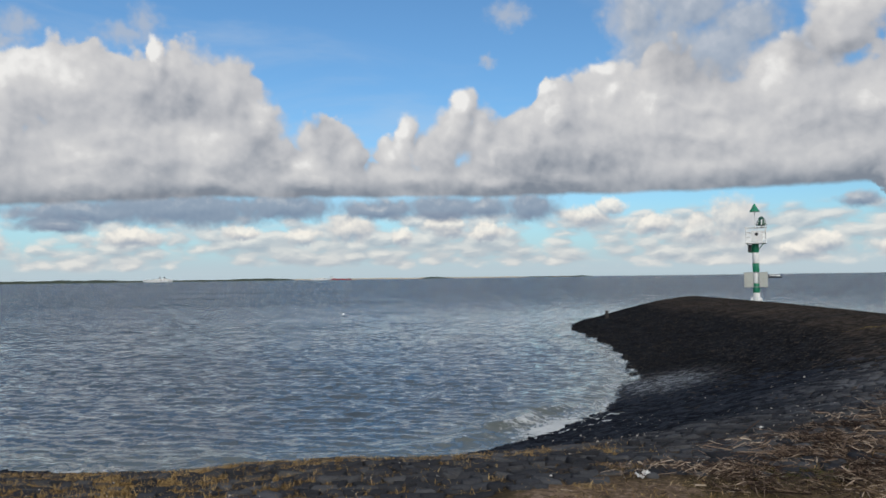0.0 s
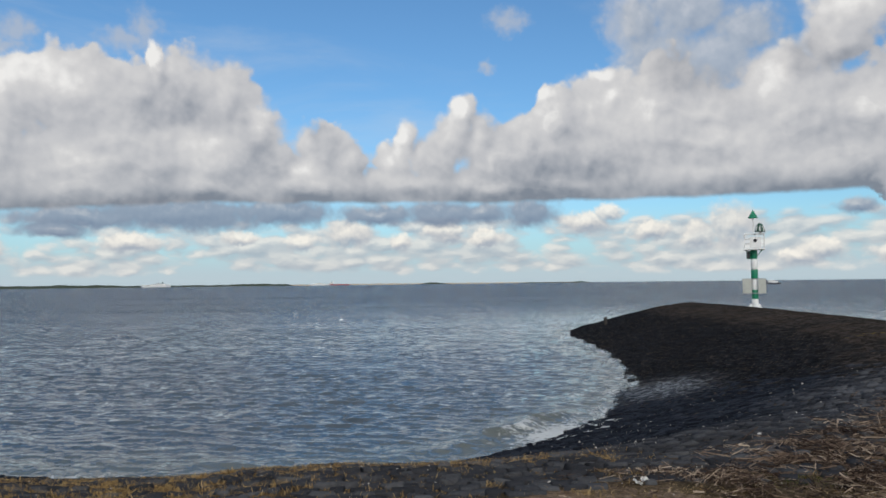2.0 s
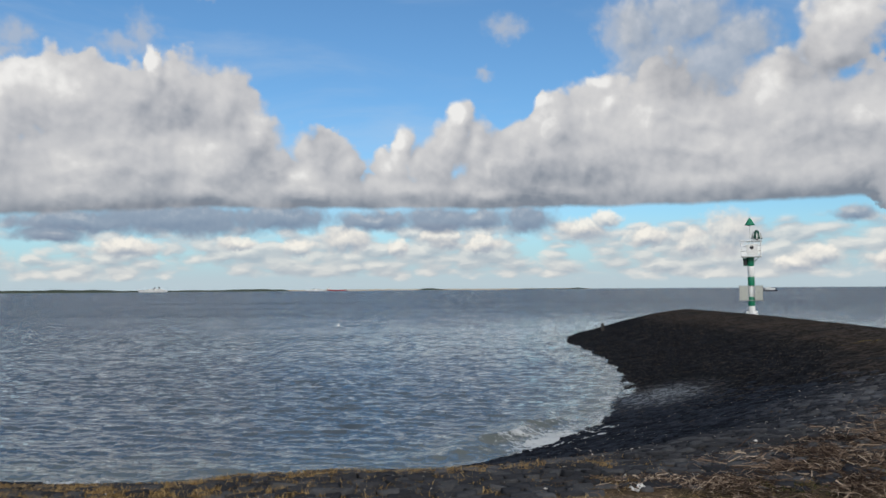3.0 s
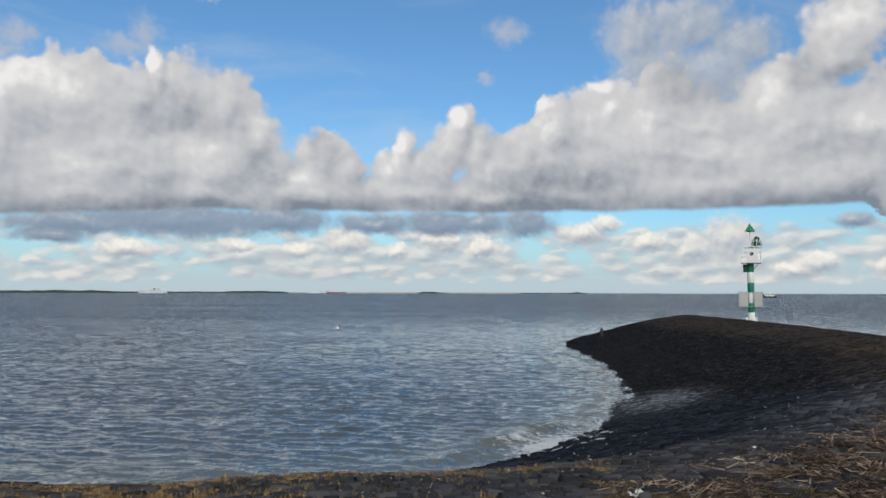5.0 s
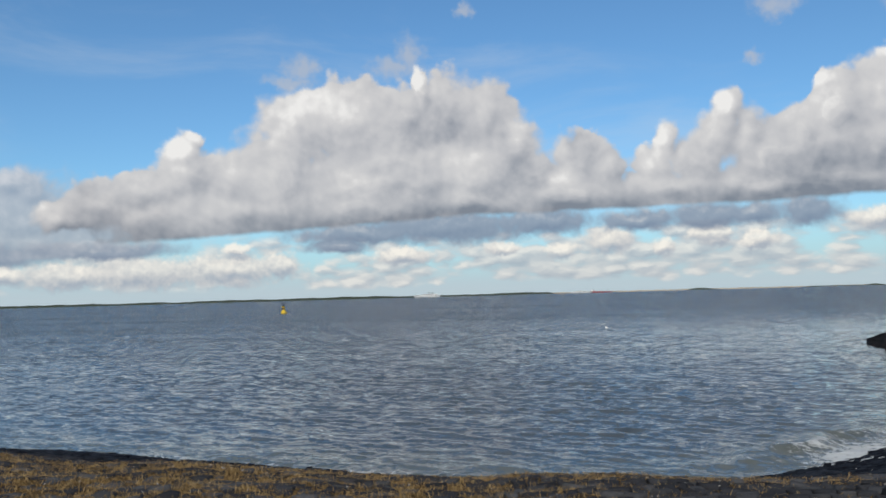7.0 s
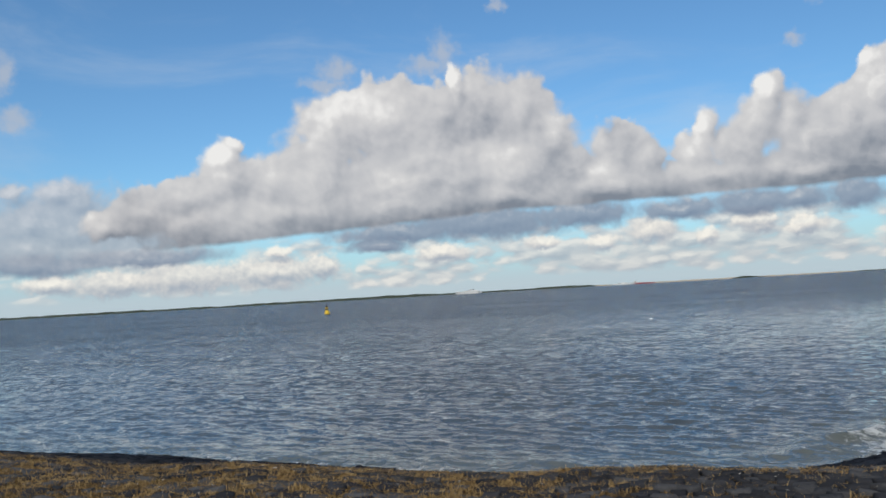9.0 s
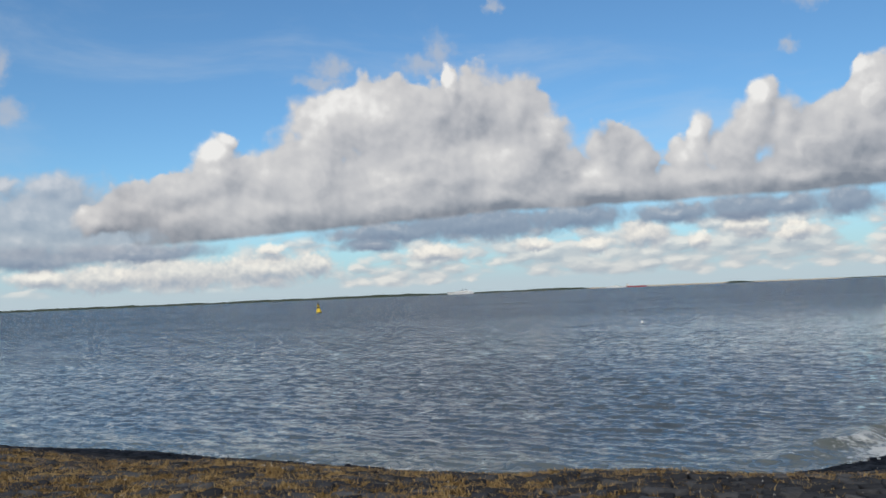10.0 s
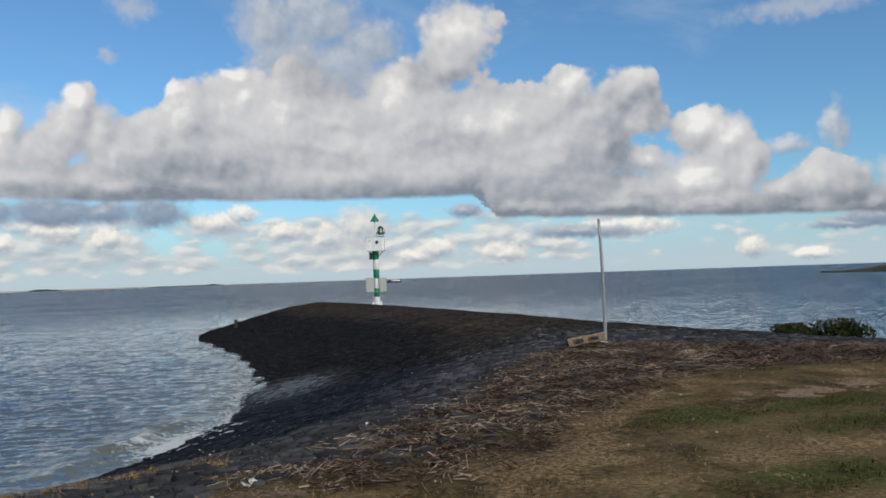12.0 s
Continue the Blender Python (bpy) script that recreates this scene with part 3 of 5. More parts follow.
def lushness(x, y):
    """Where the grass is green."""
    f = np.zeros(np.shape(x))
    for cx, cy, rx, ry in LUSH:
        f = np.maximum(f, np.exp(-(((x - cx) / rx) ** 2 + ((y - cy) / ry) ** 2)))
    return f


def dry_keep(x, y):
    """Dry grass: thick along the edge of the bench on the west, sparse towards the cove."""
    edge = np.exp(-((y - 7.95 - 0.10 * np.minimum(x, 2) - 0.15 * ripple(x, y, 1.7, 61)) / 0.55) ** 2) * smooth(x, 2.4, 0.2)
    lawn = smooth(x, 0.2, -3.0) * smooth(y, 8.5, 7.6)
    patchy = smooth(ripple(x, y, 0.9, 62), 0.05, 0.5) * smooth(x, 4.2, 0.5) * smooth(y, 8.6, 7.6) * 0.35
    clump = 0.62 + 0.38 * smooth(ripple(x, y, 0.55, 63), -0.3, 0.3)
    return np.clip(np.maximum(np.maximum(edge * 0.9, lawn), patchy) * clump, 0, 1)


def grid_mesh(name, X, Y, Z):
    """A sheet from arrays of rows and columns."""
    r, c = X.shape
    i = np.arange(r * c).reshape(r, c)
    quads = np.stack([i[:-1, :-1], i[:-1, 1:], i[1:, 1:], i[1:, :-1]], -1).reshape(-1, 4)
    me = bpy.data.meshes.new(name)
    me.vertices.add(r * c)
    me.vertices.foreach_set("co", np.stack([X, Y, Z], -1).reshape(-1).astype(np.float32))
    me.loops.add(quads.size)
    me.polygons.add(len(quads))
    me.loops.foreach_set("vertex_index", quads.reshape(-1).astype(np.int32))
    me.polygons.foreach_set("loop_start", np.arange(0, quads.size, 4, dtype=np.int32))
    me.polygons.foreach_set("use_smooth", np.ones(len(quads), bool))
    me.update(calc_edges=True)
    return me


def mark(me, name, values):
    a = me.attributes.new(name, "FLOAT", "POINT")
    a.data.foreach_set("value", values.reshape(-1).astype(np.float32))


def build_ground():
    xs = np.concatenate([[-4000, -1500, -600, -250, -120, -70, -45], np.arange(-32, -10, 0.6), np.arange(-10, 27, 0.22),
                         [30, 36, 50, 90, 200, 500, 1500, 4000]])
    ys = np.concatenate([[-4500, -1500, -500, -200, -90, -40, -22, -14], np.arange(-10, 3, 0.6), np.arange(3, 30, 0.22), np.arange(30, 70, 0.35),
                         [72, 78, 90]])
    X, Y = np.meshgrid(xs, ys)
    me = grid_mesh("ground", X, Y, height(X, Y))
    d = seg_dist(X, Y, TURF_EDGE)
    turf = np.where(beyond(X, Y, TURF_EDGE), np.clip(0.5 - d / 1.2, 0, 1), np.clip(0.5 + d / 1.2, 0, 1))
    mark(me, "turf", np.clip(turf + 0.25 * ripple(X, Y, 2.0, 9), 0, 1) * smooth(turf, 0.02, 0.4))
    wr = np.where(beyond(X, Y, TURF_EDGE) & ~beyond(X, Y, STONE_EDGE), 1.0, np.exp(-(seg_dist(X, Y, STONE_EDGE) / 0.4) ** 2))
    mark(me, "thatch", dry_keep(X, Y))
    mark(me, "straw", np.exp(-(seg_dist(X, Y, [(3.4, 5.1), (4.5, 5.95), (6.1, 7.45), (8.5, 9.4)]) / 0.55) ** 2) + np.exp(-(seg_dist(X, Y, [(5.2, 4.75), (7.0, 4.6)]) / 0.25) ** 2))
    mark(me, "lush", lushness(X, Y))
    mark(me, "bare", np.exp(-(((X - 9.0) / 1.5) ** 2 + ((Y - 7.0) / 0.5) ** 2)) * 0.75 + np.exp(-(((X - 1.2) / 0.9) ** 2 + ((Y - 5.9) / 0.25) ** 2)))
    mark(me, "litter", wr * smooth(X, 0.2, 2.0))
    me.materials.append(M_GROUND)
    return tagged(new("ground", me), "sloping foreshore of dark soil with brownish green turf", "ground", kind="structure")


def build_water():
    az = np.concatenate([np.arange(-180, -55, 5.0), np.arange(-55, 60, 0.17), np.arange(60, 181, 5.5)])
    el = np.concatenate([[30, 24, 19, 17], np.arange(15.5, 5.0, -0.024), np.arange(5.0, 3.0, -0.032), np.arange(3.0, 0.30, -0.05), np.arange(0.29, 0.036, -0.012)])
    A, E = np.meshgrid(np.radians(az), np.radians(el))
    R = np.minimum(EYE / np.tan(E), 4950)
    X, Y = R * np.sin(A), R * np.cos(A)
    dr = np.gradient(R, axis=0)
    rnd = np.random.RandomState(7)
    Z = np.zeros(X.shape)
    for i in range(54):
        lam = 0.36 * (2.6 ** rnd.uniform(0, 1)) if i > 7 else rnd.uniform(1.6, 4.0)
        a = radians(-106 + rnd.normal(0, 17))
        amp = (WAVE_GEO if i > 7 else 0.45 * WAVE_GEO) * (0.6 * lam) ** 0.5 * rnd.uniform(0.5, 1.2)
        k = 2 * math.pi / lam
        fade = np.clip(1.7 - np.abs(dr) * 3.6 / lam, 0, 1)
        ph = k * (X * math.cos(a) + Y * math.sin(a)) + rnd.uniform(0, 6.28) + 0.8 * np.sin(0.11 * X + 0.07 * Y + i)
        Z += amp * fade * (np.sin(ph) - 0.25 * np.cos(2 * ph))
    land = on_land(X, Y)
    d = np.where(land, -1, 1) * seg_dist(X, Y, SHORE)
    calm = smooth(d, -1.0, 5.0)
    Z *= 0.35 + 0.65 * calm
    # swash and one low breaker that runs into the cove
    cove = np.exp(-(((X - 2.2) / 3.2) ** 2 + ((Y - 17.6) / 2.6) ** 2))
    crest = np.exp(-((d - 1.25 - 0.25 * ripple(X, Y, 3.0, 12)) / 0.33) ** 2)
    Z += 0.15 * cove * crest
    crest2 = np.exp(-((d - 0.9 - 0.3 * ripple(X, Y, 3.5, 14)) / 0.4) ** 2)
    Z += 0.05 * crest2 * (0.5 + 0.5 * ripple(X, Y, 6.0, 13))
    Z += 0.04 * np.exp(-(((X - 5.4) / 2.0) ** 2 + ((Y - 21.8) / 2.6) ** 2))
    # the last of a wave spent on the stones: a thin torn film of water
    torn = 0.5 * ripple(X, Y, 1.6, 31) + 0.35 * ripple(X, Y, 0.55, 32) + 0.25 * ripple(X, Y, 3.4, 33)
    inner = np.exp(-(((X - 6.3) / 2.4) ** 2 + ((Y - 24.2) / 4.2) ** 2))
    head = np.exp(-(((X - 2.7) / 1.9) ** 2 + ((Y - 16.6) / 1.5) ** 2))
    reach = 0.35 * inner + 1.1 * head + 0.15 * np.exp(-((X - 7.6) / 1.5) ** 2) * smooth(Y, 27, 33) * smooth(Y, 52, 44)
    film = (d < 0.4) & (d > -reach * (1.0 + 0.55 * torn)) & (reach > 0.1)
    Z = np.where(film, np.maximum(Z, height(X, Y) + 0.006 + 0.022 * torn), Z)
    me = grid_mesh("water", X, Y, Z)
    shoal = smooth(d, 4.0, 0.0) * 0.75 + 0.25 * cove * np.exp(-((d - 1.6) / 0.9) ** 2)
    mark(me, "fetch", np.clip(1 - np.exp(-(d - 4.0) / 24.0), 0, 1))
    mark(me, "shoal", np.clip(shoal, 0, 1) * (d > -3))
    edge = np.exp(-((d - 0.15) / 0.5) ** 2) * (0.62 + 0.25 * ripple(X, Y, 4.0, 21))
    wash = cove * smooth(d, 1.3, 0.5) * 1.0 + 0.75 * cove * crest * smooth(d, 1.7, 1.1)
    wash = np.maximum(wash, 0.80 * np.exp(-(((X - 6.0) / 2.0) ** 2 + ((Y - 23.0) / 3.6) ** 2)) * smooth(d, 1.2, 0.0))
    tip = 0.55 * np.exp(-((d - 0.5) / 0.9) ** 2) * smooth(Y, 20, 26) * smooth(X, 12, 9)
    spent = np.where(film, np.clip(0.12 * inner + 1.6 * head + 0.3 * torn, 0, 1.5), 0)
    sheet = 1.5 * head * smooth(d, 1.0, 0.2)
    mark(me, "foam", np.clip(np.maximum(np.maximum(np.maximum(edge, wash), tip), np.maximum(spent, sheet)), 0, 1.5))
    me.materials.append(M_WATER)
    return tagged(new("water", me), "wind-rippled grey-blue sea with small waves", "water", kind="structure")


WAVE_GEO = 0.0042
build_ground()
build_water()

# ---------------------------------------------------------------- building helpers


def part(name, bm, mat, parent=None, label="", smooth_faces=False):
    """Links a bmesh as one mesh object under a thing or a part."""
    me = bpy.data.meshes.new(name)
    if smooth_faces:
        for f in bm.faces:
            f.smooth = True
    bm.to_mesh(me)
    bm.free()
    me.materials.append(mat)
    ob = new(name, me)
    ob.parent = parent
    if label:
        ob["label"] = label
    return ob


def thing(name, x, y, z, turn=0.0, tilt=0.0):
    ob = new(name)
    ob.empty_display_size = 0.2
    ob.matrix_basis = pose(x, y, z, tilt, 0, turn)
    return ob


def box(bm, sx, sy, sz, x=0, y=0, z=0, turn=None, bevel=0.0):
    m = Matrix.Translation((x, y, z)) @ (turn or Matrix()) @ Matrix.Diagonal((sx, sy, sz, 1))
    vs = bmesh.ops.create_cube(bm, size=1, matrix=m)["verts"]
    if bevel:
        es = list({e for v in vs for e in v.link_edges})
        bmesh.ops.bevel(bm, geom=es, offset=bevel, segments=1, affect="EDGES")
    return bm


def rod(bm, a, b, r, r2=None, n=10, caps=True):
    a, b = Vector(a), Vector(b)
    q = (b - a).to_track_quat("Z", "Y").to_matrix().to_4x4()
    m = Matrix.Translation((a + b) / 2) @ q
    bmesh.ops.create_cone(bm, cap_ends=caps, segments=n, radius1=r, radius2=r if r2 is None else r2, depth=(b - a).length, matrix=m)
    return bm


def lathe(bm, profile, n=20, x=0, y=0):
    """A turned body from (radius, height) pairs."""
    rings = []
    for r, z in profile:
        rings.append([bm.verts.new((x + r * math.cos(2 * math.pi * i / n), y + r * math.sin(2 * math.pi * i / n), z)) for i in range(n)])
    for lo, hi in zip(rings, rings[1:]):
        for i in range(n):
            bm.faces.new((lo[i], lo[(i + 1) % n], hi[(i + 1) % n], hi[i]))
    bm.faces.new(list(reversed(rings[0])))
    bm.faces.new(rings[-1])
    return bm


def shape(name, verts, faces, mat):
    """One joined mesh from arrays of points and quads or triangles."""
    verts, faces = np.asarray(verts, np.float32), np.asarray(faces, np.int32)
    n = faces.shape[1]
    me = bpy.data.meshes.new(name)
    me.vertices.add(len(verts))
    me.vertices.foreach_set("co", verts.reshape(-1))
    me.loops.add(faces.size)
    me.polygons.add(len(faces))
    me.loops.foreach_set("vertex_index", faces.reshape(-1))
    me.polygons.foreach_set("loop_start", np.arange(0, faces.size, n, dtype=np.int32))
    me.update(calc_edges=True)
    me.materials.append(mat)
    return me


M_GREENPAINT = plain("green_paint", (0.004, 0.20, 0.105), 0.45, grime=0.3)
M_WHITEPAINT = plain("white_paint", (0.80, 0.81, 0.80), 0.45, grime=0.22, scale=9)
M_STEEL = plain("galvanised_steel", (0.36, 0.38, 0.39), 0.5, 0.6, 0.35, 12)
M_GREYPANEL = plain("grey_panel", (0.46, 0.48, 0.44), 0.55, 0.0, 0.4, 5)
M_LANTERN = plain("lantern_green", (0.006, 0.06, 0.04), 0.3)
M_DARK = plain("dark_plate", (0.03, 0.03, 0.035), 0.5)
M_YELLOW = plain("yellow_paint", (0.72, 0.50, 0.02), 0.5, grime=0.35)
M_BLACK = plain("black_paint", (0.015, 0.015, 0.017), 0.5)
M_HULL = plain("dark_hull", (0.012, 0.016, 0.03), 0.4)
M_RED = plain("red_hull", (0.36, 0.07, 0.07), 0.5, grime=0.2)
M_GLASS = plain("window_glass", (0.04, 0.05, 0.06), 0.15, grime=0.1)
M_WOOD = plain("weathered_wood", (0.30, 0.21, 0.13), 0.8, grime=0.6, scale=14, bump=0.004)
M_OLDWOOD = plain("wet_wood", (0.03, 0.026, 0.022), 0.75, grime=0.5, scale=14, bump=0.006)
M_SAND = plain("pale_sand", (0.50, 0.43, 0.33), 0.9, grime=0.3, scale=0.02)
M_WOODLAND = plain("far_woodland", (0.040, 0.055, 0.035), 0.95, grime=0.6, scale=0.05)
M_DIKE = plain("grassy_dike", (0.032, 0.042, 0.018), 0.95, grime=0.6, scale=0.2)
M_LEAF = blade_material("bramble_leaves", [(0.0, (0.012, 0.018, 0.007)), (0.6, (0.032, 0.044, 0.014)), (1.0, (0.085, 0.085, 0.03))])
M_TWIG = plain("twig_bark", (0.08, 0.06, 0.045), 0.9)
M_SHELL = blade_material("bleached_shell", [(0.0, (0.20, 0.18, 0.15)), (0.6, (0.45, 0.42, 0.38)), (1.0, (0.75, 0.73, 0.68))])
M_PLASTER = plain("bleached_plastic", (0.72, 0.72, 0.70), 0.5)

# ---------------------------------------------------------------- harbour light on the mole


def harbour_light(x, y):
    z0 = height1(x, y)
    top = thing("harbour_light", x, y, z0, -21.5)
    top.scale = (1.0, 1.0, 1.035)
    # heights above the crest of the mole
    bands = [(0.0, 0.50, M_WHITEPAINT), (0.50, 1.03, M_GREENPAINT), (1.03, 1.66, M_WHITEPAINT), (1.66, 2.17, M_GREENPAINT),
             (2.17, 2.77, M_WHITEPAINT), (2.77, 3.28, M_GREENPAINT)]
    for lo, hi, mat in bands:
        bm = lathe(bmesh.new(), [(0.188, lo), (0.19, lo + 0.004), (0.19, hi - 0.004), (0.188, hi)], 28)
        part("tube_band", bm, mat, top, "green painted band" if mat is M_GREENPAINT else "white painted band", True)
    bm = lathe(bmesh.new(), [(0.34, -0.25), (0.34, 0.035), (0.33, 0.05), (0.20, 0.05)], 24)
    flange = part("foot_flange", bm, M_WHITEPAINT, top, "white bolted foot flange")
    for i in range(8):
        a = math.pi * i / 4 + 0.2
        c, s = math.cos(a), math.sin(a)
        part("bolt", rod(bmesh.new(), (0.28 * c, 0.28 * s, 0.04), (0.28 * c, 0.28 * s, 0.10), 0.022, n=6), M_STEEL, flange)
        if i % 2 == 0:
            gus = box(bmesh.new(), 0.12, 0.016, 0.16, 0.25 * c, 0.25 * s, 0.13, Matrix.Rotation(a, 4, "Z"))
            part("gusset", gus, M_WHITEPAINT, flange)
    # platform
    bm = box(bmesh.new(), 1.16, 1.16, 0.06, 0.04, 0, 3.31, bevel=0.008)
    deck = part("platform", bm, M_WHITEPAINT, top, "white steel platform")
    for sx in (-0.5, 0.58):
        for sy in (-0.54, 0.54):
            part("rail_post", rod(bmesh.new(), (sx, sy, 3.33), (sx, sy, 4.20), 0.022, n=8), M_WHITEPAINT, deck)
    for h in (4.19, 3.92, 3.64):
        for sy in (-0.54, 0.54):
            part("rail", rod(bmesh.new(), (-0.5, sy, h), (0.58, sy, h), 0.019, n=8), M_WHITEPAINT, deck)
        for sx in (-0.5, 0.58):
            part("rail", rod(bmesh.new(), (sx, -0.54, h), (sx, 0.54, h), 0.019, n=8), M_WHITEPAINT, deck)
    for sx in (-0.14, 0.22):
        part("rail_post", rod(bmesh.new(), (sx, -0.54, 3.33), (sx, -0.54, 4.20), 0.016, n=8), M_WHITEPAINT, deck)
    # sheet on the front of the rail and its small dark badge
    bm = box(bmesh.new(), 0.62, 0.012, 0.62, 0.10, -0.572, 3.68, bevel=0.003)
    sheet = part("rail_sheet", bm, M_WHITEPAINT, deck, "white sheet on the rail")
    bm = lathe(bmesh.new(), [(0.095, 0.0), (0.10, 0.004), (0.10, 0.012), (0.09, 0.016)], 20)
    bmesh.ops.transform(bm, matrix=Matrix.Translation((0.08, -0.582, 3.80)) @ Matrix.Rotation(math.pi / 2, 4, "X"), verts=bm.verts)
    part("badge", bm, M_DARK, sheet, "small round dark badge")
    # brackets under the deck
    for s in (-1, 1):
        bm = bmesh.new()
        rod(bm, (s * 0.17, 0, 2.95), (s * 0.46, 0, 3.28), 0.02, n=8)
        part("bracket", bm, M_GREENPAINT, deck)
    # cabinet hung below the deck
    bm = box(bmesh.new(), 0.22, 0.30, 0.44, -0.30, 0.0, 3.00, bevel=0.012)
    cab = part("cabinet", bm, M_GREENPAINT, top, "small green switch cabinet")
    part("cabinet_door", box(bmesh.new(), 0.18, 0.012, 0.38, -0.30, -0.157, 3.0, bevel=0.004), M_DARK, cab, "dark cabinet door")
    # lantern
    lan = part("lantern_stool", lathe(bmesh.new(), [(0.30, 4.16), (0.30, 4.20), (0.05, 4.22), (0.05, 4.28), (0.26, 4.29), (0.26, 4.31)], 20, 0.36, 0), M_STEEL, top, "steel lantern stool")
    for sx, sy in ((-0.2, -0.2), (0.2, -0.2), (0.2, 0.2), (-0.2, 0.2)):
        part("stool_leg", rod(bmesh.new(), (0.36 + sx, sy, 3.33), (0.36 + sx, sy, 4.17), 0.016, n=6), M_WHITEPAINT, lan)
    prof = [(0.29, 4.31), (0.29, 4.36), (0.25, 4.48), (0.21, 4.62), (0.16, 4.72), (0.07, 4.79), (0.02, 4.82)]
    lamp = part("lantern", lathe(bmesh.new(), prof, 22, 0.36, 0), M_LANTERN, top, "bell-shaped dark green lantern", True)
    for i in range(8):
        a = math.pi * i / 4
        bm = bmesh.new()
        rod(bm, (0.36 + 0.30 * math.cos(a), 0.30 * math.sin(a), 4.31), (0.36 + 0.215 * math.cos(a), 0.215 * math.sin(a), 4.64), 0.022, n=6)
        part("cage_bar", bm, M_WHITEPAINT, lamp, "pale cage bar")
    # topmark
    part("topmark_pole", rod(bmesh.new(), (0.0, 0, 3.33), (0.0, 0, 5.2), 0.022, n=8), M_WHITEPAINT, top, "thin white topmark pole")
    part("topmark", lathe(bmesh.new(), [(0.28, 5.10), (0.285, 5.11), (0.015, 5.55), (0.006, 5.56)], 20), M_GREENPAINT, top, "green cone topmark, point up")
    # two flat panels on cross bars
    for h in (1.64, 0.82):
        part("cross_bar", box(bmesh.new(), 1.34, 0.04, 0.045, -0.02, -0.2, h, bevel=0.004), M_STEEL, top, "galvanised cross bar")
    for cx, wd in ((-0.41, 0.50), (0.40, 0.44)):
        p = part("panel", box(bmesh.new(), wd, 0.03, 0.80, cx, -0.23, 1.23, bevel=0.004), M_GREYPANEL, top, "flat grey panel")
        for e in (-1, 1):
            part("panel_edge", box(bmesh.new(), 0.025, 0.045, 0.80, cx + e * wd / 2, -0.232, 1.23), M_STEEL, p)
    # ladder rungs up the back
    for i in range(10):
        part("rung", rod(bmesh.new(), (-0.14, 0.26, 0.35 + 0.28 * i), (0.14, 0.26, 0.35 + 0.28 * i), 0.012, n=6), M_STEEL, top)
    for s in (-0.14, 0.14):
        part("ladder_rail", rod(bmesh.new(), (s, 0.26, 0.1), (s, 0.26, 3.3), 0.014, n=6), M_STEEL, top)
    return tagged(top, "green and white banded harbour light with railed platform on the mole", "harbour light")


# ---------------------------------------------------------------- things on shore


def flag_pole(x, y):
    z = height1(x, y)
    top = thing("metal_pole", x, y, z, 0)
    bm = bmesh.new()
    n, r = 12, 0.040
    rings = []
    for i in range(9):
        k = i / 8
        h = -0.4 + 3.14 * k
        off = 0.035 * math.sin(k * 3.0)
        rr = r * (1 - 0.22 * k)
        rings.append([bm.verts.new((off - 0.05 * k + rr * math.cos(2 * math.pi * j / n), rr * math.sin(2 * math.pi * j / n), h)) for j in range(n)])
    for lo, hi in zip(rings, rings[1:]):
        for j in range(n):
            bm.faces.new((lo[j], lo[(j + 1) % n], hi[(j + 1) % n], hi[j]))
    bm.faces.new(rings[-1])
    part("shaft", bm, M_STEEL, top, "slightly bent grey steel tube", True)
    part("cap", lathe(bmesh.new(), [(0.030, 2.73), (0.033, 2.74), (0.031, 2.765), (0.015, 2.775)], 12, -0.045, 0), M_STEEL, top)
    part("footing", lathe(bmesh.new(), [(0.14, -0.2), (0.14, 0.02), (0.10, 0.05)], 14), M_GREYPANEL, top, "concrete footing")
    return tagged(top, "tall bare galvanised steel pole standing in the turf", "pole")


def pallet(x, y):
    z = height1(x, y)
    top = thing("wooden_pallet", x, y, z)
    top.matrix_basis = pose(x, y, z + 0.10, -10, 3, 50) @ Matrix.Scale(0.9, 4)
    for i, yy in enumerate((-0.36, -0.18, 0.0, 0.18, 0.36)):
        part("deck_board", box(bmesh.new(), 1.2, 0.10 if i % 2 else 0.13, 0.022, 0, yy, 0.133, bevel=0.003), M_WOOD, top)
    for xx in (-0.55, 0.0, 0.55):
        part("stringer_board", box(bmesh.new(), 0.12, 0.8, 0.022, xx, 0, 0.111, bevel=0.003), M_WOOD, top)
        for yy in (-0.345, 0.0, 0.345):
            part("block", box(bmesh.new(), 0.13, 0.10, 0.078, xx, yy, 0.061, bevel=0.004), M_WOOD, top)
    for yy in (-0.345, 0.0, 0.345):
        part("bottom_board", box(bmesh.new(), 1.2, 0.10, 0.022, 0, yy, 0.011, bevel=0.003), M_WOOD, top)
    for xx in (-0.55, 0.55):
        part("bottom_board", box(bmesh.new(), 0.10, 0.8, 0.022, xx, 0, -0.012, bevel=0.003), M_WOOD, top)
    return tagged(top, "weathered wooden pallet lying on wrack beside the pole", "pallet")


def mooring_post(x, y):
    z = height1(x, y)
    top = thing("wooden_post", x, y, z)
    part("stake", lathe(bmesh.new(), [(0.11, -0.4), (0.105, 0.0), (0.10, 0.42), (0.08, 0.47), (0.03, 0.48)], 12), M_OLDWOOD, top)
    part("band", lathe(bmesh.new(), [(0.104, 0.30), (0.109, 0.31), (0.109, 0.35), (0.104, 0.36)], 12), M_DARK, top, "dark iron band")
    return tagged(top, "short dark wooden post on the tip of the mole", "post")


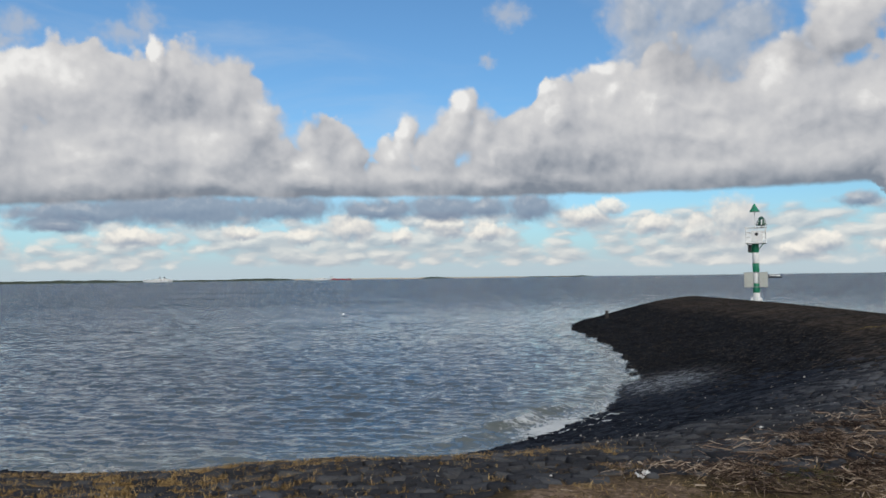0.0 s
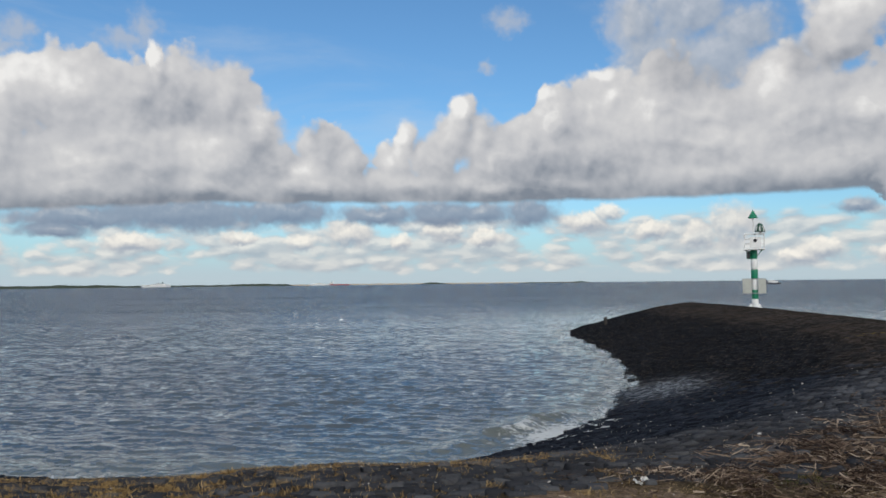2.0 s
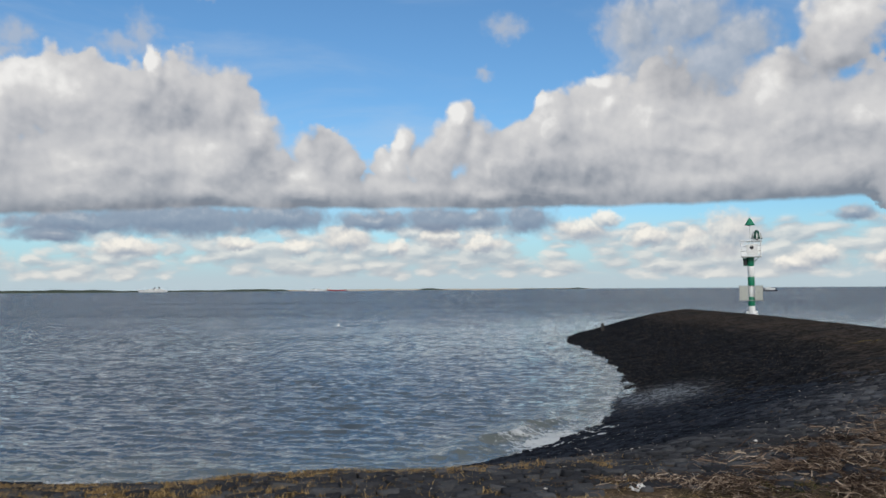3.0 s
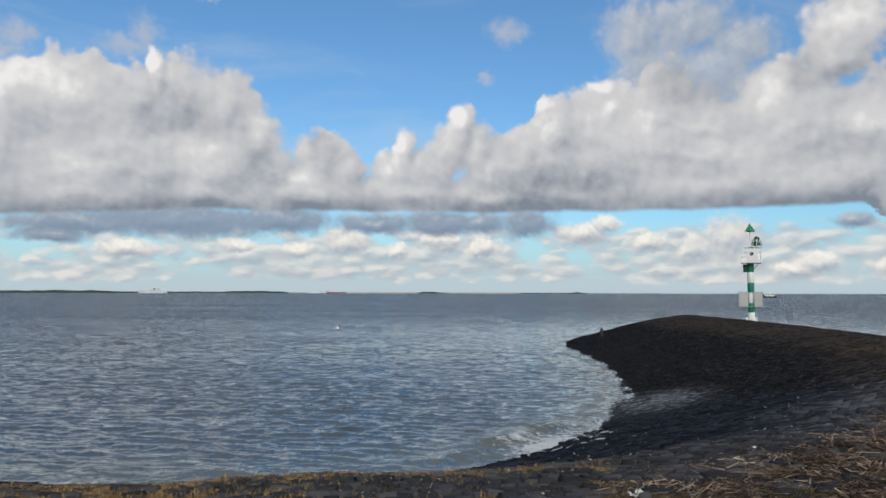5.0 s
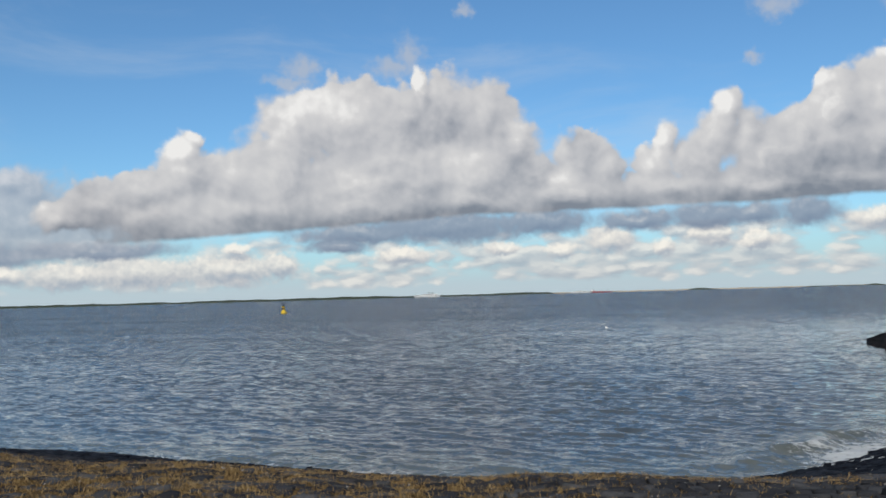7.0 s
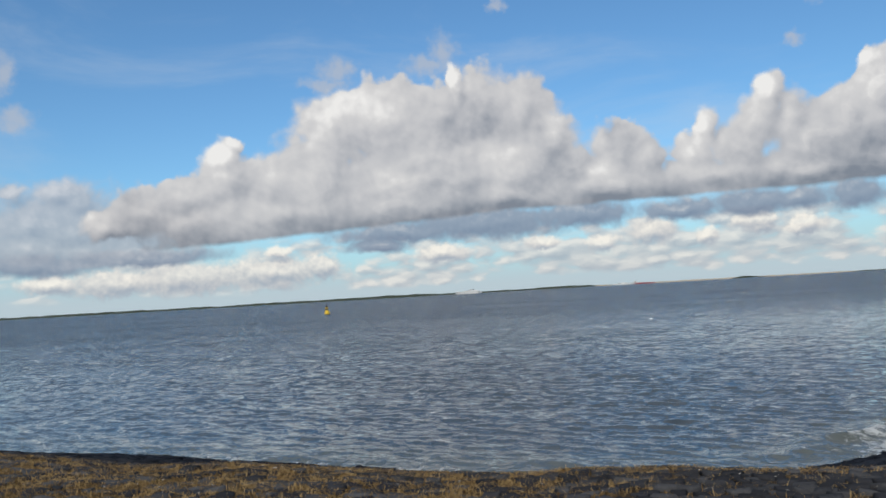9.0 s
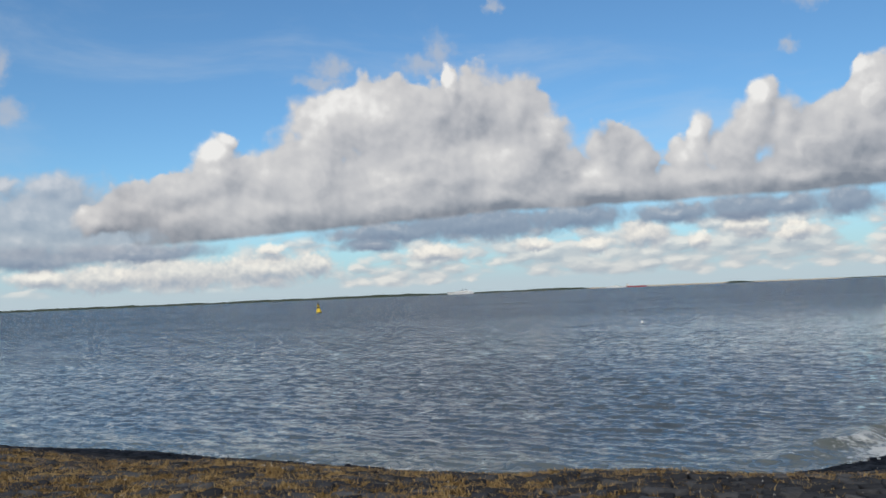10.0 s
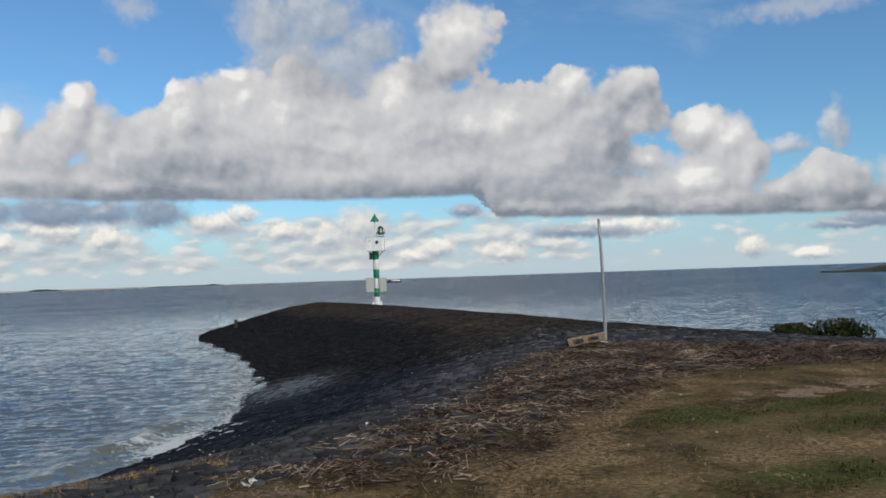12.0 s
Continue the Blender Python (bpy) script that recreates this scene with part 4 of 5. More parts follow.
def leaf_mass(rnd, n, sx, sy, sz, size):
    """Small two-triangle leaves filling an uneven dome."""
    lobes = [(rnd.uniform(-0.6, 0.6), rnd.uniform(-0.6, 0.6), rnd.uniform(0.45, 1.0), rnd.uniform(0.3, 0.55)) for _ in range(9)]
    pts = []
    while len(pts) < n:
        lx, ly, lh, lr = lobes[rnd.randint(len(lobes))]
        v = rnd.normal(size=3)
        v = v / np.linalg.norm(v) * lr * rnd.uniform(0.65, 1.05)
        z = lh * 0.55 + v[2]
        if z > 0:
            pts.append(((lx + v[0]) * sx, (ly + v[1]) * sy, z * sz))
    P = np.array(pts)
    a = rnd.normal(size=(n, 3))
    a /= np.linalg.norm(a, axis=1)[:, None]
    b = np.cross(a, rnd.normal(size=(n, 3)))
    b /= np.linalg.norm(b, axis=1)[:, None]
    s = size * rnd.uniform(0.6, 1.3, (n, 1))
    V = np.stack([P - a * s, P + b * s * 0.45, P + a * s, P - b * s * 0.45], 1).reshape(-1, 3)
    return V, np.arange(4 * n).reshape(n, 4)


def bush(x, y, sx, sy, sz, n, seed, label):
    rnd = np.random.RandomState(seed)
    top = thing("bramble_bush", x, y, height1(x, y) - 0.03)
    V, F = leaf_mass(rnd, n, sx, sy, sz, 0.045)
    crown = new("leaves", shape("leaves", V, F, M_LEAF))
    crown.parent = top
    bm = bmesh.new()
    for i in range(16):
        a = rnd.uniform(0, 6.28)
        rod(bm, (0.1 * math.cos(a), 0.1 * math.sin(a), -0.05), (sx * 0.75 * math.cos(a), sy * 0.75 * math.sin(a), sz * rnd.uniform(0.5, 1.15)), 0.012, 0.004, n=5)
    part("stems", bm, M_TWIG, top)
    return tagged(top, label, "bush", group="bushes on the bank")


harbour_light(18.4, 46.5)
flag_pole(11.15, 14.2)
pallet(10.35, 13.75)


def plastic_scrap(x, y):
    rnd = np.random.RandomState(3)
    bm = bmesh.new()
    bmesh.ops.create_grid(bm, x_segments=7, y_segments=5, size=0.5)
    for v in bm.verts:
        v.co = Vector((v.co.x * 0.12, v.co.y * 0.07, 0.02 + rnd.uniform(-0.014, 0.02) + 0.012 * math.sin(v.co.x * 7)))
    bmesh.ops.solidify(bm, geom=bm.faces[:], thickness=0.006)
    me = bpy.data.meshes.new("plastic_scrap")
    bm.to_mesh(me)
    bm.free()
    me.materials.append(M_PLASTER)
    ob = new("plastic_scrap", me)
    ob.matrix_basis = pose(x, y, height1(x, y) + 0.005, 0, 0, 20)
    return tagged(ob, "crumpled white plastic scrap lying on the stones", "litter")


plastic_scrap(1.55, 6.25)
mooring_post(10.0, 48.5)
bush(16.4, 12.3, 0.85, 0.6, 0.62, 2600, 5, "dense dark green bramble bush on the bank")
bush(16.2, 13.5, 0.55, 0.45, 0.32, 1300, 6, "low dark green bramble clump on the bank")
bush(16.2, 12.95, 0.8, 0.5, 0.22, 1300, 8, "sprawling low green weeds on the bank")

# ---------------------------------------------------------------- things on the water


def buoy(x, y):
    top = thing("marker_buoy", x, y, 0.0)
    top.matrix_basis = pose(x, y, 0.0, 2, -3, 20) @ Matrix.Scale(0.8, 4)
    part("float", lathe(bmesh.new(), [(0.7, -0.5), (0.85, -0.1), (0.85, 0.2), (0.74, 0.36), (0.42, 1.25), (0.38, 1.3)], 24), M_YELLOW, top, "yellow conical float", True)
    part("fender_ring", lathe(bmesh.new(), [(0.84, -0.06), (0.90, 0.0), (0.90, 0.12), (0.84, 0.18)], 24), M_BLACK, top, "black rubber fender")
    part("mast_band", lathe(bmesh.new(), [(0.40, 1.30), (0.40, 1.72), (0.38, 1.73)], 20), M_BLACK, top, "black band", True)
    part("mast_band", lathe(bmesh.new(), [(0.36, 1.73), (0.36, 2.10), (0.35, 2.11)], 20), M_YELLOW, top, "yellow band", True)
    part("mast_band", lathe(bmesh.new(), [(0.35, 2.11), (0.35, 2.55), (0.15, 2.6)], 20), M_BLACK, top, "black band", True)
    part("staff", rod(bmesh.new(), (0, 0, 2.4), (0, 0, 3.3), 0.04, n=8), M_BLACK, top)
    part("topmark_cone", lathe(bmesh.new(), [(0.03, 2.72), (0.24, 2.98), (0.22, 3.0)], 14), M_BLACK, top)
    part("topmark_cone", lathe(bmesh.new(), [(0.24, 3.02), (0.05, 3.28), (0.02, 3.30)], 14), M_BLACK, top)
    return tagged(top, "yellow and black banded marker buoy floating on the sea", "buoy")


def hull_mesh(length, beam, depth, sheer, draft):
    """A boat's hull along x, bow towards -x."""
    bm = bmesh.new()
    st = 13
    rows = []
    for i in range(st):
        k = i / (st - 1)
        x = (k - 0.5) * length
        w = beam / 2 * min(1.0, (1 - (1 - min(k / 0.4, 1)) ** 2) ** 0.5 + 0.02)
        top = depth + sheer * (1 - k) ** 2.2
        rake = -0.05 * length * (1 - k) ** 2
        ring = [(x + rake, -w, top), (x + rake * 0.5, -w * 0.88, 0.0), (x, -w * 0.5, -draft), (x, w * 0.5, -draft), (x + rake * 0.5, w * 0.88, 0.0), (x + rake, w, top)]
        rows.append([bm.verts.new(p) for p in ring])
    for a, b in zip(rows, rows[1:]):
        for j in range(5):
            bm.faces.new((a[j], b[j], b[j + 1], a[j + 1]))
        bm.faces.new((a[5], b[5], b[0], a[0]))
    bm.faces.new(rows[0])
    bm.faces.new(list(reversed(rows[-1])))
    bmesh.ops.recalc_face_normals(bm, faces=bm.faces)
    return bm


def patrol_boat(x, y):
    top = thing("patrol_boat", x, y, 0.0, -20)
    top.scale = (1.15, 1.15, 1.15)
    hull = part("hull", hull_mesh(10.0, 3.2, 1.0, 0.7, 0.5), M_HULL, top, "dark blue hull")
    part("rubbing_strake", box(bmesh.new(), 7.6, 3.28, 0.12, 0.9, 0, 0.92), M_WHITEPAINT, hull, "white rubbing strake")
    cab = part("wheelhouse", box(bmesh.new(), 3.6, 2.3, 1.35, -0.3, 0, 1.72, bevel=0.08), M_WHITEPAINT, top, "white wheelhouse")
    for i in range(4):
        part("window", box(bmesh.new(), 0.62, 0.04, 0.45, -1.6 + 0.85 * i, -1.16, 1.98), M_GLASS, cab, "dark window")
    part("front_window", box(bmesh.new(), 0.04, 1.8, 0.45, -2.12, 0, 1.98), M_GLASS, cab, "dark window")
    part("after_cabin", box(bmesh.new(), 2.2, 2.1, 0.8, 2.6, 0, 1.4, bevel=0.06), M_WHITEPAINT, top, "low white after cabin")
    part("mast", rod(bmesh.new(), (0.2, 0, 2.4), (0.4, 0, 3.7), 0.06, 0.03, n=6), M_WHITEPAINT, top)
    part("radar_bar", box(bmesh.new(), 0.14, 1.1, 0.1, 0.3, 0, 2.95), M_WHITEPAINT, top)
    for i in range(5):
        part("stanchion", rod(bmesh.new(), (-5.2 + 0.75 * i, -1.0 - 0.1 * i, 1.35), (-5.2 + 0.75 * i, -1.0 - 0.1 * i, 1.95), 0.025, n=5), M_STEEL, top)
    return tagged(top, "small patrol boat with dark hull and white wheelhouse under way", "boat")


def ferry(x, y, length, turn, hull_mat, label, decks, name="ferry", funnels=2, hull_label=""):
    s = length / 70.0
    top = thing(name, x, y, 0.0, turn)
    part("hull", hull_mesh(length, 15 * s, 4.0 * s, 1.2 * s, 1.5), hull_mat, top, hull_label)
    z = 4.0 * s
    for i, (a, b, h) in enumerate(decks):
        d = part("deck_house", box(bmesh.new(), (b - a) * length, (13 - i) * s, h * s, ((a + b) / 2 - 0.5) * length, 0, z + h * s / 2, bevel=0.2 * s), M_WHITEPAINT, top, "white deck house")
        n = max(3, int((b - a) * 16))
        for j in range(n):
            xx = (a + (b - a) * (j + 0.5) / n - 0.5) * length
            part("window", box(bmesh.new(), (b - a) * length / n * 0.55, 0.1, h * s * 0.35, xx, -(13 - i) * s / 2 - 0.03, z + h * s * 0.6), M_GLASS, d, "dark window")
        z += h * s
    for i in range(funnels):
        part("funnel", lathe(bmesh.new(), [(1.3 * s, z - 0.5), (1.2 * s, z + 3.0 * s), (0.9 * s, z + 3.2 * s)], 12, (0.1 + 0.16 * i) * length, 0), M_DARK, top, "dark funnel")
    part("mast", rod(bmesh.new(), (-0.3 * length, 0, z - 1), (-0.3 * length, 0, z + 4.5 * s), 0.3 * s, 0.12 * s, n=6), M_WHITEPAINT, top)
    return tagged(top, label, "ship", group="ships by the far shore")


def polar(az, r):
    return r * math.sin(radians(az)), r * math.cos(radians(az))


buoy(*polar(-30.07, 185.0))
f0 = thing("small_float", *polar(-7.2, 71.0), 0.0)
part("ball", lathe(bmesh.new(), [(0.03, -0.08), (0.10, -0.04), (0.11, 0.03), (0.085, 0.09), (0.03, 0.12)], 14), M_PLASTER, f0, "", True)
part("eye_ring", rod(bmesh.new(), (0, 0, 0.11), (0, 0, 0.16), 0.02, n=8), M_PLASTER, f0)
tagged(f0, "small white plastic float bobbing on the sea", "float")
patrol_boat(*polar(22.65, 600.0))
ferry(*polar(-19.85, 2230.0), 86, -20, M_WHITEPAINT, "long white ferry moored by the far shore", [(0.06, 0.96, 1.6), (0.4, 0.92, 1.3), (0.6, 0.8, 1.0)])
ferry(*polar(-8.75, 2500.0), 62, -9, M_WHITEPAINT, "white passenger ship with low profile off the far shore", [(0.2, 0.8, 2.0), (0.35, 0.6, 2.0)], "passenger_ship", 0)
ferry(*polar(-7.35, 2500.0), 64, -7, M_RED, "red-hulled ship with white bridge off the far shore", [(0.02, 0.16, 3.4), (0.03, 0.14, 3.0)], "cargo_ship", 0, "red hull")

# ---------------------------------------------------------------- far shores


def far_strip(name, stretch, mat, label, height_at, depth, seed, kind="structure", category="shore"):
    """A low ridge of land along an arc: stretch gives (azimuth, distance) of its foot."""
    rnd = np.random.RandomState(seed)
    a0, a1 = stretch[0][0], stretch[-1][0]
    n = int(abs(a1 - a0) / 0.06) + 2
    az = np.linspace(a0, a1, n)
    r = np.interp(az, [s[0] for s in stretch], [s[1] for s in stretch])
    tops = height_at(az, rnd)
    rows = []
    for off, k in ((0.0, -0.25), (0.06, 0.55), (0.3, 0.95), (0.6, 1.0), (1.0, 0.0)):
        rr = r + off * depth
        zz = np.where(k < 0, -1.0, tops * k * (1 + 0.12 * rnd.normal(size=n) * (0.2 < k < 0.99)))
        rows.append((rr * np.sin(np.radians(az)), rr * np.cos(np.radians(az)), zz))
    me = grid_mesh(name, np.array([q[0] for q in rows]), np.array([q[1] for q in rows]), np.array([q[2] for q in rows]))
    me.materials.append(mat)
    return tagged(new(name, me), label, category, kind=kind)


def wood_tops(lo, hi, lumps):
    def f(az, rnd):
        h = np.full(az.shape, lo)
        for c, w, k in lumps:
            h = np.maximum(h, lo + (hi - lo) * k * np.exp(-((az - c) / w) ** 2))
        h = h * (1 + 0.16 * ripple(az, az * 0, 1.3, 31) + 0.10 * ripple(az, az * 0, 0.35, 32))
        return h * smooth(az, az[0], az[0] + 0.6) * smooth(az, az[-1], az[-1] - 0.6)
    return f


far_strip("backdrop_woodland", [(-75, 2300), (-50, 2300), (-30, 2300), (-10.5, 2500)], M_WOODLAND, "dark low wooded shore on the horizon",
          wood_tops(4.5, 9.0, [(-25, 2.0, 0.9), (-28.5, 1.5, 0.6), (-13, 1.8, 0.55), (-45, 6, 0.3), (-33, 3, 0.4)]), 120, 11)
far_strip("backdrop_dunes", [(-13, 2620), (-5, 2700), (4, 2900), (11, 3200)], M_SAND, "pale sandy shore on the horizon",
          wood_tops(3.4, 5.0, [(-4, 2, 0.6), (1, 2, 0.4)]), 150, 12)
far_strip("backdrop_thicket", [(-1.7, 2650), (0.9, 2680)], M_WOODLAND, "dark thicket on the far dunes", wood_tops(1.5, 6.5, [(-0.7, 0.7, 1.0)]), 80, 13)
far_strip("backdrop_point", [(5.5, 2950), (11.0, 3050)], M_WOODLAND, "low dark point of land on the horizon", wood_tops(2.2, 6.5, [(10.0, 0.35, 0.9), (7, 1, 0.2)]), 80, 14)
far_strip("far_dike", [(51.9, 330), (53, 305), (58, 290), (70, 260), (85, 240)], M_DIKE, "low green grassy dike across the water",
          lambda az, rnd: 0.3 + 3.2 * smooth(az, 51.9, 58.0) + 0.15 * ripple(az, az * 0, 1.5, 41), 40, 15)
far_strip("far_dike_stones", [(51.7, 327), (53, 302), (58, 287), (70, 257), (85, 237)], M_OLDWOOD, "dark stone footing of the far dike",
          lambda az, rnd: 0.55 + 0.12 * ripple(az, az * 0, 0.4, 42), 6, 16)

# ---------------------------------------------------------------- grasses and wrack


def blades(name, xs, ys, per, length, spread, lean, width, mat, label, seed, category="grass"):
    """Tufts of bent blades, two quads each, as one mesh."""
    rnd = np.random.RandomState(seed)
    n = len(xs) * per
    bx = np.repeat(xs, per) + rnd.normal(0, spread, n)
    by = np.repeat(ys, per) + rnd.normal(0, spread, n)
    bz = height(bx, by) - 0.01
    a = rnd.uniform(0, 2 * math.pi, n)
    L = length * rnd.uniform(0.45, 1.25, n)
    lx, ly = np.cos(a) * L * lean * rnd.uniform(0.3, 1.2, n), np.sin(a) * L * lean * rnd.uniform(0.3, 1.2, n)
    w = width * rnd.uniform(0.6, 1.3, n)
    px, py = -np.sin(a) * w, np.cos(a) * w
    mid, tip = np.sqrt(np.maximum(L ** 2 - lx ** 2 - ly ** 2, (0.25 * L) ** 2)), None
    V = np.stack([
        np.stack([bx - px, by - py, bz], -1), np.stack([bx + px, by + py, bz], -1),
        np.stack([bx + 0.35 * lx + px * 0.8, by + 0.35 * ly + py * 0.8, bz + 0.6 * mid], -1), np.stack([bx + 0.35 * lx - px * 0.8, by + 0.35 * ly - py * 0.8, bz + 0.6 * mid], -1),
        np.stack([bx + lx + px * 0.15, by + ly + py * 0.15, bz + mid], -1), np.stack([bx + lx - px * 0.15, by + ly - py * 0.15, bz + mid], -1)], 1).reshape(-1, 3)
    i = np.arange(n)[:, None] * 6
    F = np.concatenate([i + [0, 1, 2, 3], i + [3, 2, 4, 5]], 1).reshape(-1, 4)
    return tagged(new(name, shape(name, V, F, mat)), label, category, kind="stuff")


def scatter(rnd, n, x0, x1, y0, y1, keep):
    x, y = rnd.uniform(x0, x1, n), rnd.uniform(y0, y1, n)
    k = rnd.uniform(0, 1, n) < keep(x, y)
    return x[k], y[k]


R1 = np.random.RandomState(51)


gx, gy = scatter(R1, 26000, -16, 4.5, 4.6, 9.4, dry_keep)
blades("dry_grass", gx, gy, 17, 0.066, 0.07, 1.2, 0.0033, M_DRY, "tufts of dry straw-coloured grass among the stones", 71)


def wrack_keep(x, y):
    w = beyond(x, y, TURF_EDGE) & ~beyond(x, y, STONE_EDGE)
    d = np.minimum(seg_dist(x, y, TURF_EDGE), seg_dist(x, y, STONE_EDGE))
    inside = np.where(w, 1.0, np.exp(-(d / 0.35) ** 2) * 0.6)
    sand = np.exp(-(((x - 1.2) / 0.9) ** 2 + ((y - 5.95) / 0.32) ** 2))
    inside = inside * (1 - 0.75 * smooth(lushness(x, y), 0.3, 0.8)) * (1 - 0.9 * smooth(sand, 0.2, 0.6))
    return inside * smooth(x, 0.4, 2.2) * (0.25 + 0.75 * smooth(ripple(x, y, 1.1, 64) + 0.6 * ripple(x, y, 0.4, 68), -0.4, 0.4))


def reed_wrack():
    rnd = np.random.RandomState(81)
    x, y = scatter(rnd, 330000, 0.5, 15.5, 4.5, 15.5, wrack_keep)
    n = len(x)
    L = 0.034 * np.exp(rnd.normal(0, 0.5, n))
    a = rnd.uniform(0, math.pi * 2, n)
    tilt = rnd.normal(0, 0.25, n)
    z = height(x, y) + 0.01 + rnd.uniform(0, 0.09, n) * (0.4 + 0.6 * smooth(ripple(x, y, 1.1, 65), -0.2, 0.5))
    r = rnd.uniform(0.0012, 0.0034, n)
    thick = rnd.uniform(0, 1, n) < 0.10
    L, r = np.where(thick, L * 1.8, L), np.where(thick, r * 1.9, r)
    dx, dy, dz = np.cos(a) * np.cos(tilt) * L, np.sin(a) * np.cos(tilt) * L, np.sin(tilt) * L
    px, py = -np.sin(a) * r, np.cos(a) * r
    V = []
    for s in (-1, 1):
        for ox, oy, oz in ((1, 1, 0), (-1, -1, 0), (0, 0, 1)):
            V.append(np.stack([x + s * dx + px * ox, y + s * dy + py * oy, z + s * dz + oz * r * 1.6], -1))
    V = np.stack(V, 1).reshape(-1, 3)
    i = np.arange(n)[:, None] * 6
    F = np.concatenate([i + [0, 1, 4, 3], i + [1, 2, 5, 4], i + [2, 0, 3, 5]], 1).reshape(-1, 4)
    return tagged(new("reed_wrack", shape("reed_wrack", V, F, M_REED)), "tangled band of washed-up brown reed stalks", "driftwood", kind="stuff")


reed_wrack()


def shell_litter():
    """Bleached shells, chips and scraps strewn over the stones."""
    rnd = np.random.RandomState(83)
    x, y = scatter(rnd, 4200, -7, 15, 5.0, 17.5, lambda x, y: np.where(beyond(x, y, TURF_EDGE), 0.5, 0.25) * (height(x, y) > 0.35))
    n = len(x)
    z = height(x, y) + 0.03
    s = 0.0048 * np.exp(rnd.normal(0, 0.5, n))
    a = rnd.uniform(0, 6.28, n)
    V, F = [], []
    for k in range(6):
        th = a + k * math.pi / 3
        w = s * rnd.uniform(0.7, 1.2, n)
        V.append(np.stack([x + np.cos(th) * w * 1.3, y + np.sin(th) * w, z], -1))
    V.append(np.stack([x, y, z + s * 0.9], -1))
    V = np.stack(V, 1).reshape(-1, 3)
    i = np.arange(n)[:, None] * 7
    F = np.concatenate([i + [k, (k + 1) % 6, 6] for k in range(6)], 1).reshape(-1, 3)
    return tagged(new("shell_litter", shape("shell_litter", V, F, M_SHELL)), "bleached shells and chips strewn over the stones", "litter", kind="stuff")


shell_litter()


def turf_keep(x, y):
    return np.where(beyond(x, y, TURF_EDGE), np.exp(-(seg_dist(x, y, TURF_EDGE) / 0.3) ** 2), 1.0)


gx, gy = scatter(R1, 52000, 0.5, 15.0, 2.5, 10.5, lambda x, y: turf_keep(x, y) * (1 - 0.75 * smooth(lushness(x, y), 0.2, 0.6)) * (0.25 + 0.75 * smooth(ripple(x, y, 1.6, 66), -0.3, 0.4)))
blades("turf_grass", gx, gy, 6, 0.045, 0.05, 1.9, 0.004, M_TURF, "short worn brownish green turf", 72)


def green_keep(x, y):
    return smooth(lushness(x, y), 0.2, 0.7) * (0.25 + 0.75 * smooth(ripple(x, y, 0.8, 67) + 0.6 * ripple(x, y, 0.3, 69), -0.1, 0.6)) * (0.45 + 0.5 * smooth(x, 4.8, 4.2))


gx, gy = scatter(R1, 75000, 1.5, 13, 3.0, 9.0, green_keep)
blades("green_grass", gx, gy, 8, 0.055, 0.05, 1.6, 0.0038, M_GREEN, "patches of fresh green grass in the wrack and turf", 73)

gx, gy = scatter(R1, 900, 12.0, 14.0, 23.6, 25.2, lambda x, y: np.exp(-(((x - 13.0) / 0.5) ** 2 + ((y - 24.3) / 0.25) ** 2)) * smooth(ripple(x, y, 0.5, 70), -0.4, 0.3))
blades("stonecrop", gx, gy, 10, 0.05, 0.05, 1.1, 0.006, M_STONECROP, "low yellowish stonecrop growing in the joints of the mole", 74, "plants")

# ---------------------------------------------------------------- the stone revetment
CELL_X, CELL_Y = 0.175, 0.14


def stone_cells():
    """Corners of the stones: courses with broken joints, every corner shifted a little."""
    rnd = np.random.RandomState(91)
    rows = []
    for j in range(int((66.0 - 4.6) / CELL_Y)):
        y = 4.6 + j * CELL_Y
        cx = -18 + CELL_X * (np.arange(int(40 / CELL_X)) + 0.5 * (j % 2))
        rows.append(np.stack([cx, np.full(cx.shape, y)], -1))
    c = np.concatenate(rows)
    x, y = c[:, 0], c[:, 1]
    z = height(x, y)
    d = seg_dist(x, y, TURF_EDGE)
    keep = beyond(x, y, STONE_EDGE) & (z > -0.25) & (x < 22) & ((x > -16) | (y > 7))
    keep &= rnd.uniform(0, 1, len(x)) > 0.78 * dry_keep(x, y)
    keep |= beyond(x, y, TURF_EDGE) & (d > 0.3) & (rnd.uniform(0, 1, len(x)) < 0.5) & (z > 0) & (x < 22) & (x > -16)
    return c[keep], rnd


def stone_shape(rnd, n, sx, sy):
    """Outlines and tops of n stones: four-cornered, worn, with a broad face and a sloping shoulder."""
    base = np.array([(-0.5, -0.5), (0.5, -0.5), (0.5, 0.5), (-0.5, 0.5)])
    k = base[None] * np.array([sx, sy]) * rnd.uniform(0.78, 0.97, (n, 1, 2)) + rnd.normal(0, 0.026, (n, 4, 2))
    return k


